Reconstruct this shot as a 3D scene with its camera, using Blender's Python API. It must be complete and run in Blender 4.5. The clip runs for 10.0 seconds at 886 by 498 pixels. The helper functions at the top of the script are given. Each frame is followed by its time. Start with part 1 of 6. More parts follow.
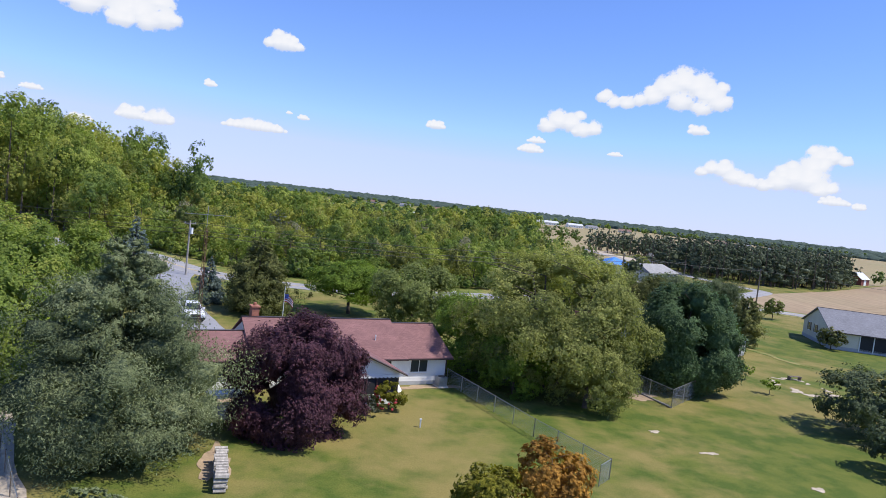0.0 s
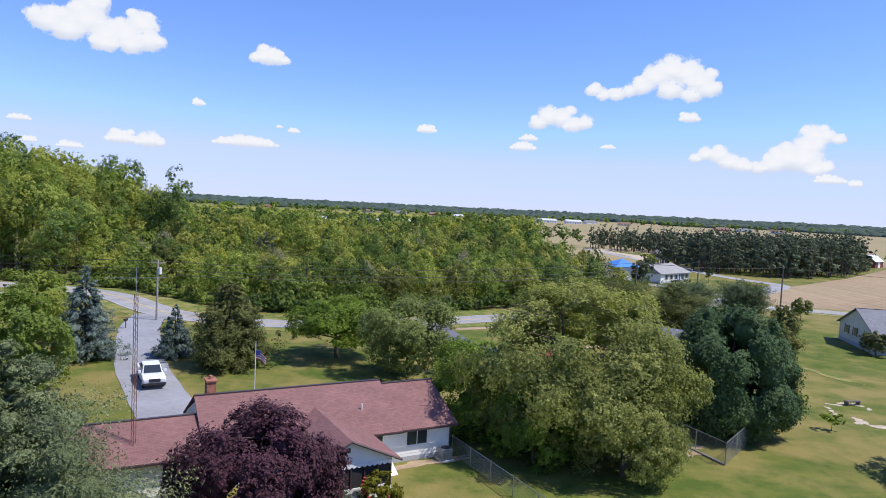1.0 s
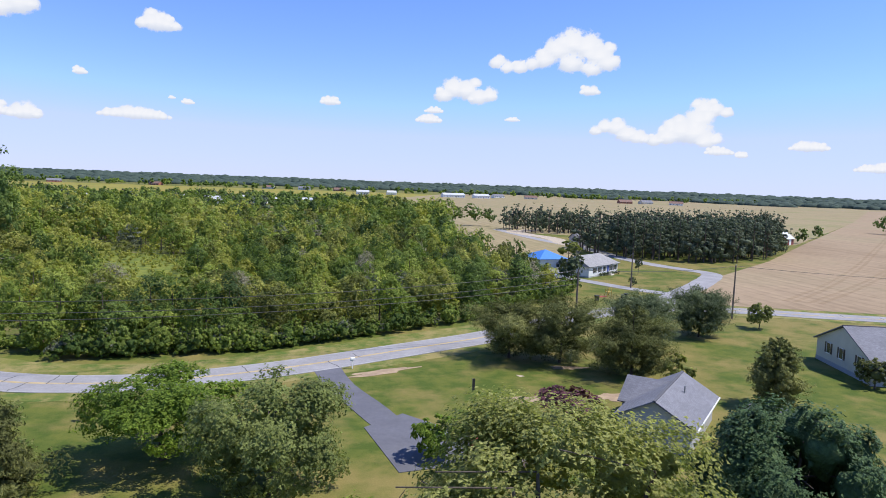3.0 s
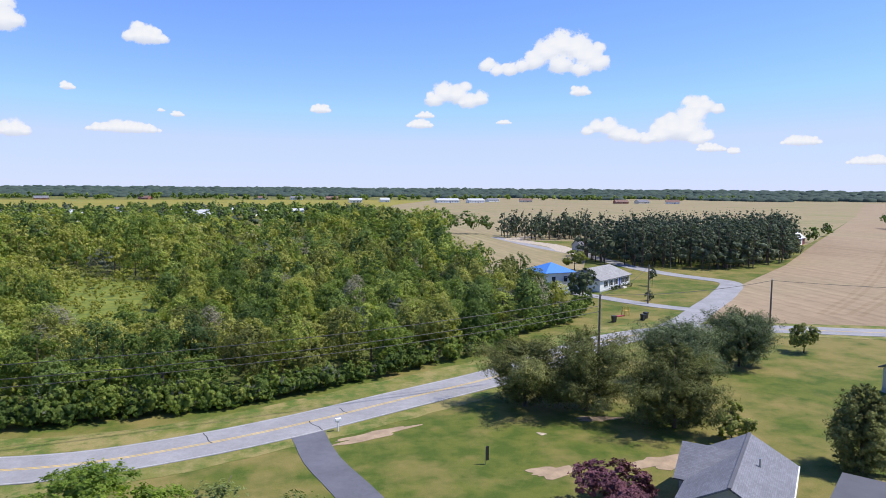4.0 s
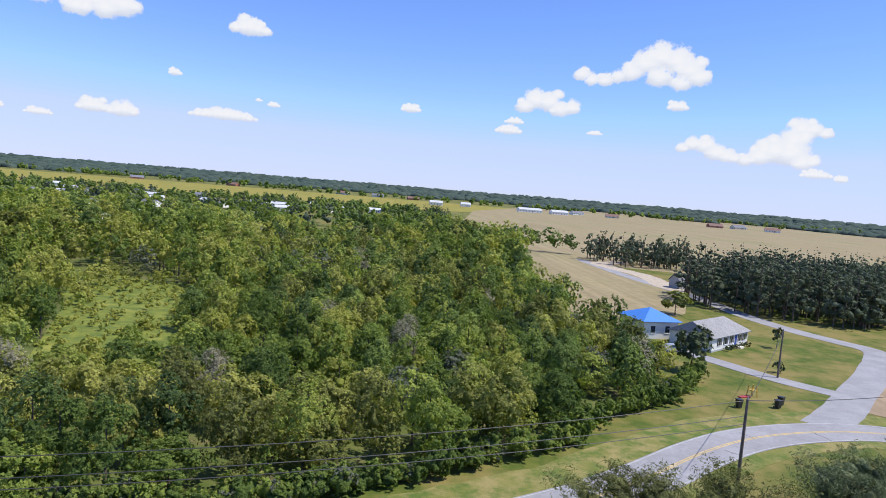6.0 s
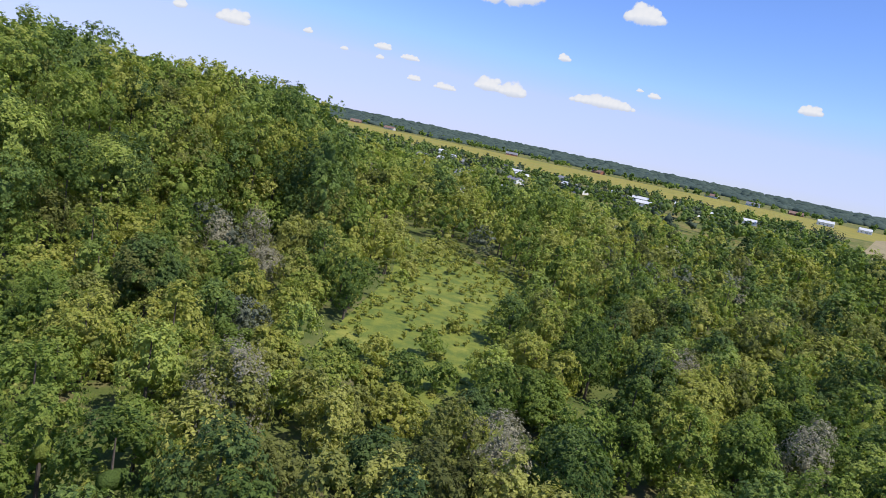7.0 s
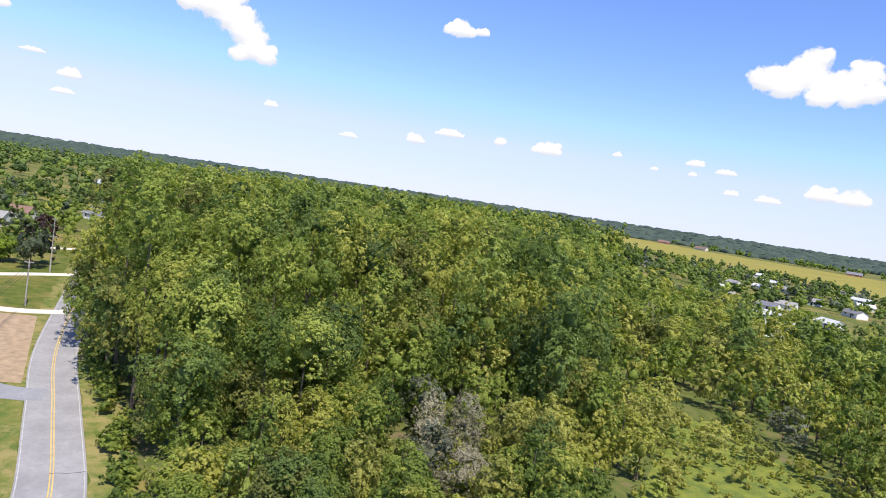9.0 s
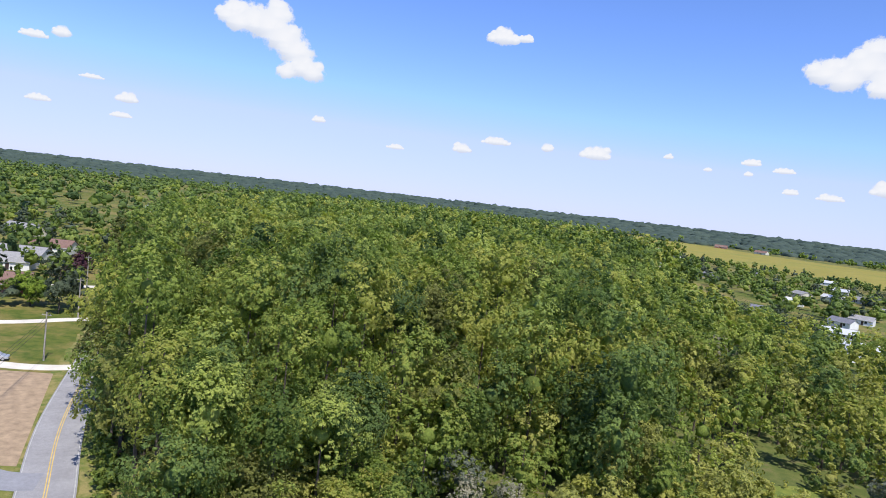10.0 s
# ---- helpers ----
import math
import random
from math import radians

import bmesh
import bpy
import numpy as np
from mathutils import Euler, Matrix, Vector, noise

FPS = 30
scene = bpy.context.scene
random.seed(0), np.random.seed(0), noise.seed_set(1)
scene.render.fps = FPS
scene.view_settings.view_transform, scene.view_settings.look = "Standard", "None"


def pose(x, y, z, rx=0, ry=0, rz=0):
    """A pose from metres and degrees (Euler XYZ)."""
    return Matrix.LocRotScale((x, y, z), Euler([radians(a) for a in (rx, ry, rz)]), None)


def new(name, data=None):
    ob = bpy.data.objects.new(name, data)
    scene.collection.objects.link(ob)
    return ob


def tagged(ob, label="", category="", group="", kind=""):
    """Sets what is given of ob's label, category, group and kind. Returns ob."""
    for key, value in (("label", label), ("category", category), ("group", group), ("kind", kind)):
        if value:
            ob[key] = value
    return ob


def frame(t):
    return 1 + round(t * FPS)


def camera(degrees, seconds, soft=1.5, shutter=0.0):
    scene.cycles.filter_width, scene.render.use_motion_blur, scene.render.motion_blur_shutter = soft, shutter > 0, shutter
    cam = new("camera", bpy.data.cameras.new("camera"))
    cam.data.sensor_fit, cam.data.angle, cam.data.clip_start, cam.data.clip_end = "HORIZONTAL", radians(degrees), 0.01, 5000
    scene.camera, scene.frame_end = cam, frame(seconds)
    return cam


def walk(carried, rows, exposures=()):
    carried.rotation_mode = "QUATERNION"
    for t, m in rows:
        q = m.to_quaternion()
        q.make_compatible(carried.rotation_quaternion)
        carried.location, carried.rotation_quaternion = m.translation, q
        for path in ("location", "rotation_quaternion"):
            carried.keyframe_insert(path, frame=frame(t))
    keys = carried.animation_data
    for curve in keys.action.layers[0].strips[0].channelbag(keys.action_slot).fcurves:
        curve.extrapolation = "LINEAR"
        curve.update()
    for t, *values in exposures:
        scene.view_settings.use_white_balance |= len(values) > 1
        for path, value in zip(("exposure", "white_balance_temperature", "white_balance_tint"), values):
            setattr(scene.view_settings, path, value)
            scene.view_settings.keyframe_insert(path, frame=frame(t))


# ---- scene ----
# seconds, eye x, y, z, heading, pitch, roll (degrees)
cam = camera(66.3, 10.0, soft=0.9)
ROWS = [
    (0.0, -0.31, 0.73, 15.80, -3.57, -3.91, 6.51),
    (0.5, 0.29, 5.94, 16.87, -3.56, -3.80, 4.71),
    (1.0, 0.59, 11.21, 17.97, -3.62, -3.63, 2.75),
    (1.5, 1.11, 16.88, 19.09, -4.19, -4.01, 0.52),
    (2.0, 1.45, 22.27, 19.92, -4.94, -3.96, 0.52),
    (2.5, 1.47, 27.23, 20.61, -7.75, -4.70, 0.56),
    (3.0, 4.00, 37.07, 21.33, -11.49, -5.58, 2.15),
    (3.2, 4.72, 40.30, 21.62, -11.55, -5.34, 1.80),
    (4.3, 6.77, 54.54, 22.92, -13.10, -5.10, -0.93),
    (4.5, 7.29, 57.66, 22.63, -15.68, -4.82, -2.59),
    (5.0, 9.59, 64.24, 22.49, -15.91, -4.73, -2.60),
    (5.2, 10.62, 66.65, 22.29, -16.27, -4.09, -2.89),
    (6.3, 10.73, 79.53, 26.11, 2.70, -6.19, 7.35),
    (6.5, 9.08, 85.15, 26.18, 8.59, -7.05, 8.11),
    (7.0, 6.04, 101.74, 25.05, 23.56, -10.06, 11.55),
    (7.5, 5.63, 109.42, 25.96, 34.92, -8.38, 14.23),
    (8.0, 5.75, 114.18, 26.89, 39.79, -7.16, 12.00),
    (8.5, 3.62, 119.12, 29.39, 44.00, -7.69, 11.96),
    (9.0, 0.95, 123.92, 31.33, 50.84, -4.65, 8.43),
    (9.5, -4.50, 128.44, 33.54, 53.35, -4.31, 7.56),
    (10.0, -7.58, 132.14, 36.21, 55.09, -4.49, 6.56),
]
walk(cam, [(t, pose(x, y, z, 90 + pitch, 0, yaw) @ pose(0, 0, 0, 0, 0, roll)) for t, x, y, z, yaw, pitch, roll in ROWS],
     exposures=[(0.0, 0.2, 6400, 10), (6.5, 0.16, 6400, 10), (7.0, 0.1, 6400, 10), (7.5, 0.42, 6900, 10), (9.5, 0.38, 6800, 10), (10.0, 0.2, 6400, 10)])

# ---- sky, sun ----
SUN_AZ, SUN_EL = 12.0, 58.0          # azimuth from +x towards -y, elevation
world = bpy.data.worlds.new("sky")
scene.world = world
world.use_nodes = True
wn = world.node_tree
sky = wn.nodes.new("ShaderNodeTexSky")
sky.sky_type = "NISHITA"
sky.sun_disc = False
sky.sun_elevation = radians(SUN_EL)
sky.sun_rotation = radians(90 + SUN_AZ)
sky.air_density, sky.dust_density, sky.ozone_density = 1.0, 0.0, 4.0
tint = wn.nodes.new("ShaderNodeHueSaturation")
tint.inputs["Saturation"].default_value = 1.05
cool = wn.nodes.new("ShaderNodeMix")
cool.data_type, cool.blend_type = "RGBA", "MULTIPLY"
cool.inputs[0].default_value = 1.0
cool.inputs[7].default_value = (0.97, 1.03, 1.45, 1)
wn.links.new(sky.outputs[0], tint.inputs["Color"])
wn.links.new(tint.outputs[0], cool.inputs[6])
haze = wn.nodes.new("ShaderNodeMix")            # pale even haze near the horizon
haze.data_type, haze.blend_type = "RGBA", "DARKEN"
haze.inputs[0].default_value = 0.8
haze.inputs[7].default_value = (4.3, 5.05, 8.5, 1)
wn.links.new(cool.outputs[2], haze.inputs[6])
wn.links.new(haze.outputs[2], wn.nodes["Background"].inputs[0])
wn.nodes["Background"].inputs[1].default_value = 0.118
sun_data = bpy.data.lights.new("sun", "SUN")
sun_data.energy, sun_data.angle, sun_data.color = 4.6, radians(0.55), (1.0, 0.95, 0.87)
sun = new("sun", sun_data)
to_sun = Vector((math.cos(radians(SUN_EL)) * math.cos(radians(SUN_AZ)), -math.cos(radians(SUN_EL)) * math.sin(radians(SUN_AZ)), math.sin(radians(SUN_EL))))
sun.matrix_world = Matrix.Translation((60, -20, 120)) @ to_sun.to_track_quat("Z", "Y").to_matrix().to_4x4()
scene.view_settings.exposure = 0.0


# ---- materials ----
def node_mat(name):
    m = bpy.data.materials.new(name)
    m.use_nodes = True
    nt = m.node_tree
    return m, nt, nt.nodes["Principled BSDF"]


def add(nt, kind, **settings):
    n = nt.nodes.new(kind)
    for key, value in settings.items():
        n.inputs[key].default_value = value
    return n


def noise_tex(nt, scale, detail=4.0, rough=0.55, coord="Object", stretch=None):
    tc = nt.nodes.new("ShaderNodeTexCoord")
    n = add(nt, "ShaderNodeTexNoise", Scale=scale, Detail=detail, Roughness=rough)
    if stretch:
        mp = nt.nodes.new("ShaderNodeMapping")
        mp.inputs["Scale"].default_value = stretch
        nt.links.new(tc.outputs[coord], mp.inputs[0])
        nt.links.new(mp.outputs[0], n.inputs["Vector"])
    else:
        nt.links.new(tc.outputs[coord], n.inputs["Vector"])
    return n


def ramp(nt, fac, stops):
    r = nt.nodes.new("ShaderNodeValToRGB")
    while len(r.color_ramp.elements) < len(stops):
        r.color_ramp.elements.new(0.5)
    for e, (p, c) in zip(r.color_ramp.elements, stops):
        e.position, e.color = p, (*c, 1)
    nt.links.new(fac, r.inputs[0])
    return r


def mix(nt, fac, a, b, blend="MIX"):
    m = nt.nodes.new("ShaderNodeMix")
    m.data_type, m.blend_type = "RGBA", blend
    for sock, value in ((m.inputs[0], fac), (m.inputs[6], a), (m.inputs[7], b)):
        if isinstance(value, (int, float)):
            sock.default_value = value
        elif isinstance(value, tuple):
            sock.default_value = (*value, 1)
        else:
            nt.links.new(value, sock)
    return m.outputs[2]


def bump(nt, bsdf, height, strength, distance):
    b = add(nt, "ShaderNodeBump", Strength=strength, Distance=distance)
    nt.links.new(height, b.inputs["Height"])
    nt.links.new(b.outputs[0], bsdf.inputs["Normal"])


def plain(name, col, rough=0.6, metal=0.0, var=0.12, scale=3.0, fine=30.0, bumpy=0.0):
    """A painted or raw surface with blotches and grain."""
    m, nt, b = node_mat(name)
    n1, n2 = noise_tex(nt, scale), noise_tex(nt, fine, 3)
    dark = tuple(c * (1 - var) for c in col)
    light = tuple(min(1, c * (1 + var)) for c in col)
    r = ramp(nt, n1.outputs[0], [(0.3, dark), (0.7, light)])
    out = mix(nt, 0.25, r.outputs[0], n2.outputs[0], "OVERLAY")
    nt.links.new(out, b.inputs["Base Color"])
    b.inputs["Roughness"].default_value, b.inputs["Metallic"].default_value = rough, metal
    if bumpy:
        bump(nt, b, n2.outputs[0], bumpy, 0.02)
    return m


def leaf_mat(name, dark, mid, light, gloss=0.45, through_light=0.3):
    """Foliage: tone per tree from the mesh, chance per leaf, and light that comes through."""
    m, nt, b = node_mat(name)
    at = nt.nodes.new("ShaderNodeAttribute")
    at.attribute_name = "tone"
    geo = nt.nodes.new("ShaderNodeNewGeometry")
    ma = nt.nodes.new("ShaderNodeMath")
    ma.operation = "MULTIPLY_ADD"
    nt.links.new(geo.outputs["Random Per Island"], ma.inputs[0])
    ma.inputs[1].default_value = 0.17
    nt.links.new(at.outputs["Fac"], ma.inputs[2])
    r = ramp(nt, ma.outputs[0], [(0.16, dark), (0.62, mid), (1.14, light)])
    sp = noise_tex(nt, 2.6, 3, 0.7)
    spots = ramp(nt, sp.outputs[0], [(0.32, (0.68, 0.68, 0.68)), (0.68, (1.24, 1.24, 1.24))])
    col = mix(nt, 1.0, r.outputs[0], spots.outputs[0], "MULTIPLY")
    nt.links.new(col, b.inputs["Base Color"])
    bump(nt, b, noise_tex(nt, 5.0, 3, 0.7).outputs[0], 1.0, 0.25)
    b.inputs["Roughness"].default_value = gloss + 0.12
    b.inputs["Specular IOR Level"].default_value = 0.18
    tr = nt.nodes.new("ShaderNodeBsdfTranslucent")
    nt.links.new(mix(nt, 1.0, col, (1.0, 1.1, 0.65), "MULTIPLY"), tr.inputs[0])
    ms = nt.nodes.new("ShaderNodeMixShader")
    ms.inputs[0].default_value = through_light
    nt.links.new(b.outputs[0], ms.inputs[1])
    nt.links.new(tr.outputs[0], ms.inputs[2])
    nt.links.new(ms.outputs[0], nt.nodes["Material Output"].inputs[0])
    return m


def grass_mat(name, lush, mown, dry, dry_from=0.52, big=0.035):
    m, nt, b = node_mat(name)
    n1 = noise_tex(nt, big, 5, 0.6)
    n2 = noise_tex(nt, 0.45, 4, 0.6)
    n3 = noise_tex(nt, 9.0, 3, 0.7)
    a = mix(nt, ramp(nt, n2.outputs[0], [(0.4, (0, 0, 0)), (0.6, (1, 1, 1))]).outputs[0], lush, mown)
    n4 = noise_tex(nt, big * 4.5, 4, 0.65)
    both = mix(nt, 0.5, n1.outputs[0], n4.outputs[0])
    d = ramp(nt, both, [(dry_from, (0, 0, 0)), (dry_from + 0.11, (1, 1, 1))])
    c = mix(nt, d.outputs[0], a, dry)
    c = mix(nt, 0.5, c, n3.outputs[0], "OVERLAY")
    nt.links.new(c, b.inputs["Base Color"])
    b.inputs["Roughness"].default_value = 0.9
    b.inputs["Specular IOR Level"].default_value = 0.15
    bump(nt, b, n3.outputs[0], 0.5, 0.06)
    return m


M_LAWN = grass_mat("lawn_grass", (0.074, 0.108, 0.018), (0.128, 0.144, 0.028), (0.225, 0.185, 0.060), 0.46)
M_MEADOW = grass_mat("meadow_grass", (0.12, 0.16, 0.034), (0.20, 0.22, 0.04), (0.27, 0.27, 0.06), 0.55, 0.05)
M_VERGE = grass_mat("verge_grass", (0.10, 0.145, 0.03), (0.19, 0.19, 0.05), (0.28, 0.235, 0.09), 0.46, 0.12)


def field_mat(name, c1, c2, c3, turn):
    m, nt, b = node_mat(name)
    n1 = noise_tex(nt, 0.012, 5, 0.6)
    n2 = noise_tex(nt, 0.35, 4, 0.65)
    tc = nt.nodes.new("ShaderNodeTexCoord")
    mp = nt.nodes.new("ShaderNodeMapping")
    mp.inputs["Rotation"].default_value = (0, 0, radians(turn))
    mp.inputs["Scale"].default_value = (1, 0.02, 1)
    nt.links.new(tc.outputs["Object"], mp.inputs[0])
    n3 = add(nt, "ShaderNodeTexNoise", Scale=0.5, Detail=3.0)
    nt.links.new(mp.outputs[0], n3.inputs["Vector"])
    r = ramp(nt, n1.outputs[0], [(0.32, c1), (0.5, c2), (0.68, c3)])
    c = mix(nt, 0.35, r.outputs[0], n3.outputs[0], "OVERLAY")
    c = mix(nt, 0.3, c, n2.outputs[0], "OVERLAY")
    nt.links.new(c, b.inputs["Base Color"])
    b.inputs["Roughness"].default_value = 0.95
    b.inputs["Specular IOR Level"].default_value = 0.1
    bump(nt, b, n2.outputs[0], 0.4, 0.1)
    return m


M_TAN = field_mat("stubble_field", (0.28, 0.205, 0.13), (0.335, 0.25, 0.16), (0.31, 0.25, 0.15), -42)
M_TAN2 = field_mat("far_stubble_field", (0.28, 0.225, 0.125), (0.31, 0.25, 0.14), (0.25, 0.23, 0.11), 20)
M_OLIVE = field_mat("olive_crop_field", (0.25, 0.22, 0.05), (0.28, 0.24, 0.055), (0.22, 0.22, 0.05), 15)
M_DIRT = plain("bare_dirt", (0.36, 0.26, 0.165), 0.95, 0, 0.25, 0.8, 12, 0.4)
M_SAND = plain("pale_sand", (0.46, 0.38, 0.28), 0.95, 0, 0.25, 0.9, 12, 0.4)
M_WHITE_DRIVE = plain("white_concrete", (0.70, 0.64, 0.54), 0.85, 0, 0.12, 0.3, 6)


def asphalt_mat(name, col, var=0.14):
    m, nt, b = node_mat(name)
    n1, n2, n3 = noise_tex(nt, 0.25, 5), noise_tex(nt, 25.0, 2), noise_tex(nt, 1.6, 4, 0.7)
    dark, light = tuple(c * (1 - var) for c in col), tuple(c * (1 + var) for c in col)
    r = ramp(nt, n1.outputs[0], [(0.3, dark), (0.7, light)])
    c = mix(nt, 0.25, r.outputs[0], n3.outputs[0], "OVERLAY")
    c = mix(nt, 0.3, c, n2.outputs[0], "OVERLAY")
    nt.links.new(c, b.inputs["Base Color"])
    b.inputs["Roughness"].default_value = 0.9
    bump(nt, b, n2.outputs[0], 0.3, 0.01)
    return m


M_TRACK = field_mat("wheel_track_soil", (0.265, 0.19, 0.115), (0.305, 0.225, 0.14), (0.285, 0.22, 0.13), -42)
M_ROAD = asphalt_mat("worn_road", (0.30, 0.29, 0.29))
M_DRIVE = asphalt_mat("grey_driveway", (0.27, 0.27, 0.29))
M_DRIVE_DARK = asphalt_mat("dark_driveway", (0.13, 0.13, 0.15))
M_LINE_Y = plain("yellow_line_paint", (0.60, 0.42, 0.13), 0.8, 0, 0.2, 1.0, 8)
M_LINE_W = plain("white_line_paint", (0.44, 0.43, 0.41), 0.8, 0, 0.2, 1.0, 8)
M_CRACK = plain("tar_seam", (0.05, 0.05, 0.05), 0.8)
M_WHITE = plain("white_siding", (0.80, 0.79, 0.75), 0.55, 0, 0.05, 0.5, 10)
M_TRIM = plain("white_trim", (0.80, 0.80, 0.78), 0.5, 0, 0.04)
M_CREAM = plain("cream_siding", (0.62, 0.58, 0.47), 0.6, 0, 0.06, 0.5, 10)
M_GREY_WALL = plain("grey_siding", (0.42, 0.42, 0.42), 0.6, 0, 0.08)
M_BRICK = plain("red_brick", (0.34, 0.14, 0.09), 0.85, 0, 0.3, 4.0, 30, 0.3)
M_GUTTER = plain("dark_fascia", (0.055, 0.035, 0.035), 0.45, 0, 0.1)
M_GLASS, _nt, _b = node_mat("window_glass")
_b.inputs["Base Color"].default_value = (0.03, 0.04, 0.05, 1)
_b.inputs["Roughness"].default_value, _b.inputs["IOR"].default_value = 0.06, 1.5
# insect screen, and flat panels whose dark colour stands for shade inside
M_DARK = plain("screen_and_shade_dark", (0.025, 0.025, 0.028), 0.8)
M_WOOD = plain("weathered_pole_wood", (0.17, 0.13, 0.10), 0.85, 0, 0.3, 2.0, 30, 0.3)
M_WOOD_GREY = plain("pale_pole_wood", (0.34, 0.31, 0.28), 0.85, 0, 0.25, 2.0, 30, 0.3)
M_BARK = plain("tree_bark", (0.11, 0.085, 0.065), 0.9, 0, 0.35, 2.5, 18, 0.5)
M_METAL = plain("galvanised_metal", (0.42, 0.43, 0.44), 0.4, 0.8, 0.12)
M_RUST = plain("rusty_mast", (0.18, 0.09, 0.06), 0.7, 0.3, 0.3)
M_WIRE = plain("black_cable", (0.03, 0.03, 0.03), 0.6)
M_PLASTIC_BLACK = plain("black_plastic", (0.025, 0.025, 0.027), 0.45)
M_RED = plain("faded_red_paint", (0.42, 0.05, 0.05), 0.5)
M_BARN_RED = plain("barn_red", (0.20, 0.05, 0.035), 0.7)
M_YELLOW = plain("yellow_plastic", (0.55, 0.36, 0.06), 0.5)
M_BLUE_CLOTH = plain("blue_cloth", (0.04, 0.07, 0.28), 0.8)
M_TIN = plain("pale_tin_roof", (0.68, 0.68, 0.66), 0.4, 0.2, 0.06)
M_WOODPILE = plain("grey_split_wood", (0.40, 0.36, 0.31), 0.9, 0, 0.35, 6, 30)


def shingle_mat(name, col, var=0.13):
    """Asphalt shingles: rows, tabs of mixed tone, weather stains."""
    m, nt, b = node_mat(name)
    tc = nt.nodes.new("ShaderNodeTexCoord")
    br = add(nt, "ShaderNodeTexBrick", Scale=1.0)
    br.inputs["Brick Width"].default_value, br.inputs["Row Height"].default_value = 0.32, 0.14
    br.inputs["Mortar Size"].default_value = 0.006
    br.inputs["Color1"].default_value = (*[c * (1 - var) for c in col], 1)
    br.inputs["Color2"].default_value = (*[c * (1 + var) for c in col], 1)
    br.inputs["Mortar"].default_value = (*[c * 0.55 for c in col], 1)
    nt.links.new(tc.outputs["UV"], br.inputs["Vector"])
    n = noise_tex(nt, 0.5, 5)
    n2 = noise_tex(nt, 40, 2)
    c = mix(nt, 0.3, br.outputs[0], n.outputs[0], "OVERLAY")
    c = mix(nt, 0.2, c, n2.outputs[0], "OVERLAY")
    nt.links.new(c, b.inputs["Base Color"])
    b.inputs["Roughness"].default_value = 0.85
    bump(nt, b, br.outputs["Fac"], -0.4, 0.01)
    return m


M_ROOF_RED = shingle_mat("maroon_shingles", (0.215, 0.105, 0.098))
M_ROOF_GREY = shingle_mat("grey_shingles", (0.19, 0.19, 0.21))
M_ROOF_PALE = shingle_mat("pale_grey_shingles", (0.30, 0.29, 0.28))
M_ROOF_BLUE = plain("blue_metal_roof", (0.07, 0.23, 0.62), 0.5, 0.0, 0.08)
M_ROOF_BROWN = shingle_mat("brown_shingles", (0.22, 0.13, 0.10))

L_WOODS = leaf_mat("woodland_leaves", (0.114, 0.179, 0.046), (0.306, 0.384, 0.080), (0.514, 0.498, 0.118), 0.55, 0.45)
L_WOODS_DARK = leaf_mat("dark_woodland_leaves", (0.094, 0.149, 0.051), (0.241, 0.325, 0.084), (0.505, 0.553, 0.129), 0.5, 0.4)
L_WOODS_OLIVE = leaf_mat("olive_woodland_leaves", (0.136, 0.151, 0.046), (0.326, 0.337, 0.092), (0.543, 0.528, 0.144), 0.55, 0.42)
L_GREEN = leaf_mat("green_leaves", (0.141, 0.222, 0.035), (0.340, 0.445, 0.064), (0.613, 0.666, 0.110), 0.55, 0.42)
L_OLIVE = leaf_mat("olive_leaves", (0.186, 0.217, 0.064), (0.396, 0.406, 0.124), (0.635, 0.625, 0.226), 0.6, 0.45)
L_DEEP = leaf_mat("deep_green_leaves", (0.054, 0.100, 0.040), (0.126, 0.200, 0.078), (0.234, 0.316, 0.133), 0.42, 0.25)
L_PURPLE = leaf_mat("purple_leaves", (0.063, 0.030, 0.040), (0.141, 0.057, 0.077), (0.250, 0.104, 0.123), 0.42, 0.2)
L_PINE = leaf_mat("blue_green_needles", (0.108, 0.138, 0.067), (0.227, 0.267, 0.130), (0.358, 0.395, 0.202), 0.6, 0.28)
L_SPRUCE = leaf_mat("dark_spruce_needles", (0.096, 0.106, 0.036), (0.221, 0.234, 0.076), (0.385, 0.376, 0.134), 0.65, 0.25)
L_BLUE = leaf_mat("blue_spruce_needles", (0.100, 0.138, 0.126), (0.237, 0.300, 0.264), (0.400, 0.463, 0.396), 0.65, 0.2)
L_DARKPINE = leaf_mat("dark_pine_needles", (0.062, 0.088, 0.055), (0.138, 0.169, 0.101), (0.237, 0.269, 0.163), 0.65, 0.2)
L_BRONZE = leaf_mat("bronze_leaves", (0.188, 0.097, 0.021), (0.450, 0.233, 0.047), (0.637, 0.354, 0.070), 0.5, 0.35)
L_GOLD = leaf_mat("gold_leaves", (0.12, 0.12, 0.015), (0.30, 0.28, 0.03), (0.46, 0.40, 0.05), 0.5, 0.35)
L_GREY = leaf_mat("grey_green_leaves", (0.11, 0.125, 0.085), (0.20, 0.22, 0.15), (0.31, 0.33, 0.23), 0.6, 0.3)
L_WILLOW = leaf_mat("willow_leaves", (0.121, 0.154, 0.046), (0.258, 0.302, 0.091), (0.423, 0.449, 0.156), 0.5, 0.35)
L_TWIG = leaf_mat("bare_twigs", (0.208, 0.195, 0.130), (0.390, 0.358, 0.247), (0.546, 0.494, 0.351), 0.8, 0.3)
# bluish, muted greens: distance haze painted into the leaf colour
L_FAR_HAZE = leaf_mat("hazed_wood_leaves", (0.066, 0.098, 0.078), (0.094, 0.130, 0.100), (0.128, 0.166, 0.125), 0.7, 0.25)


# ---- building helpers ----
rng = np.random.default_rng(7)


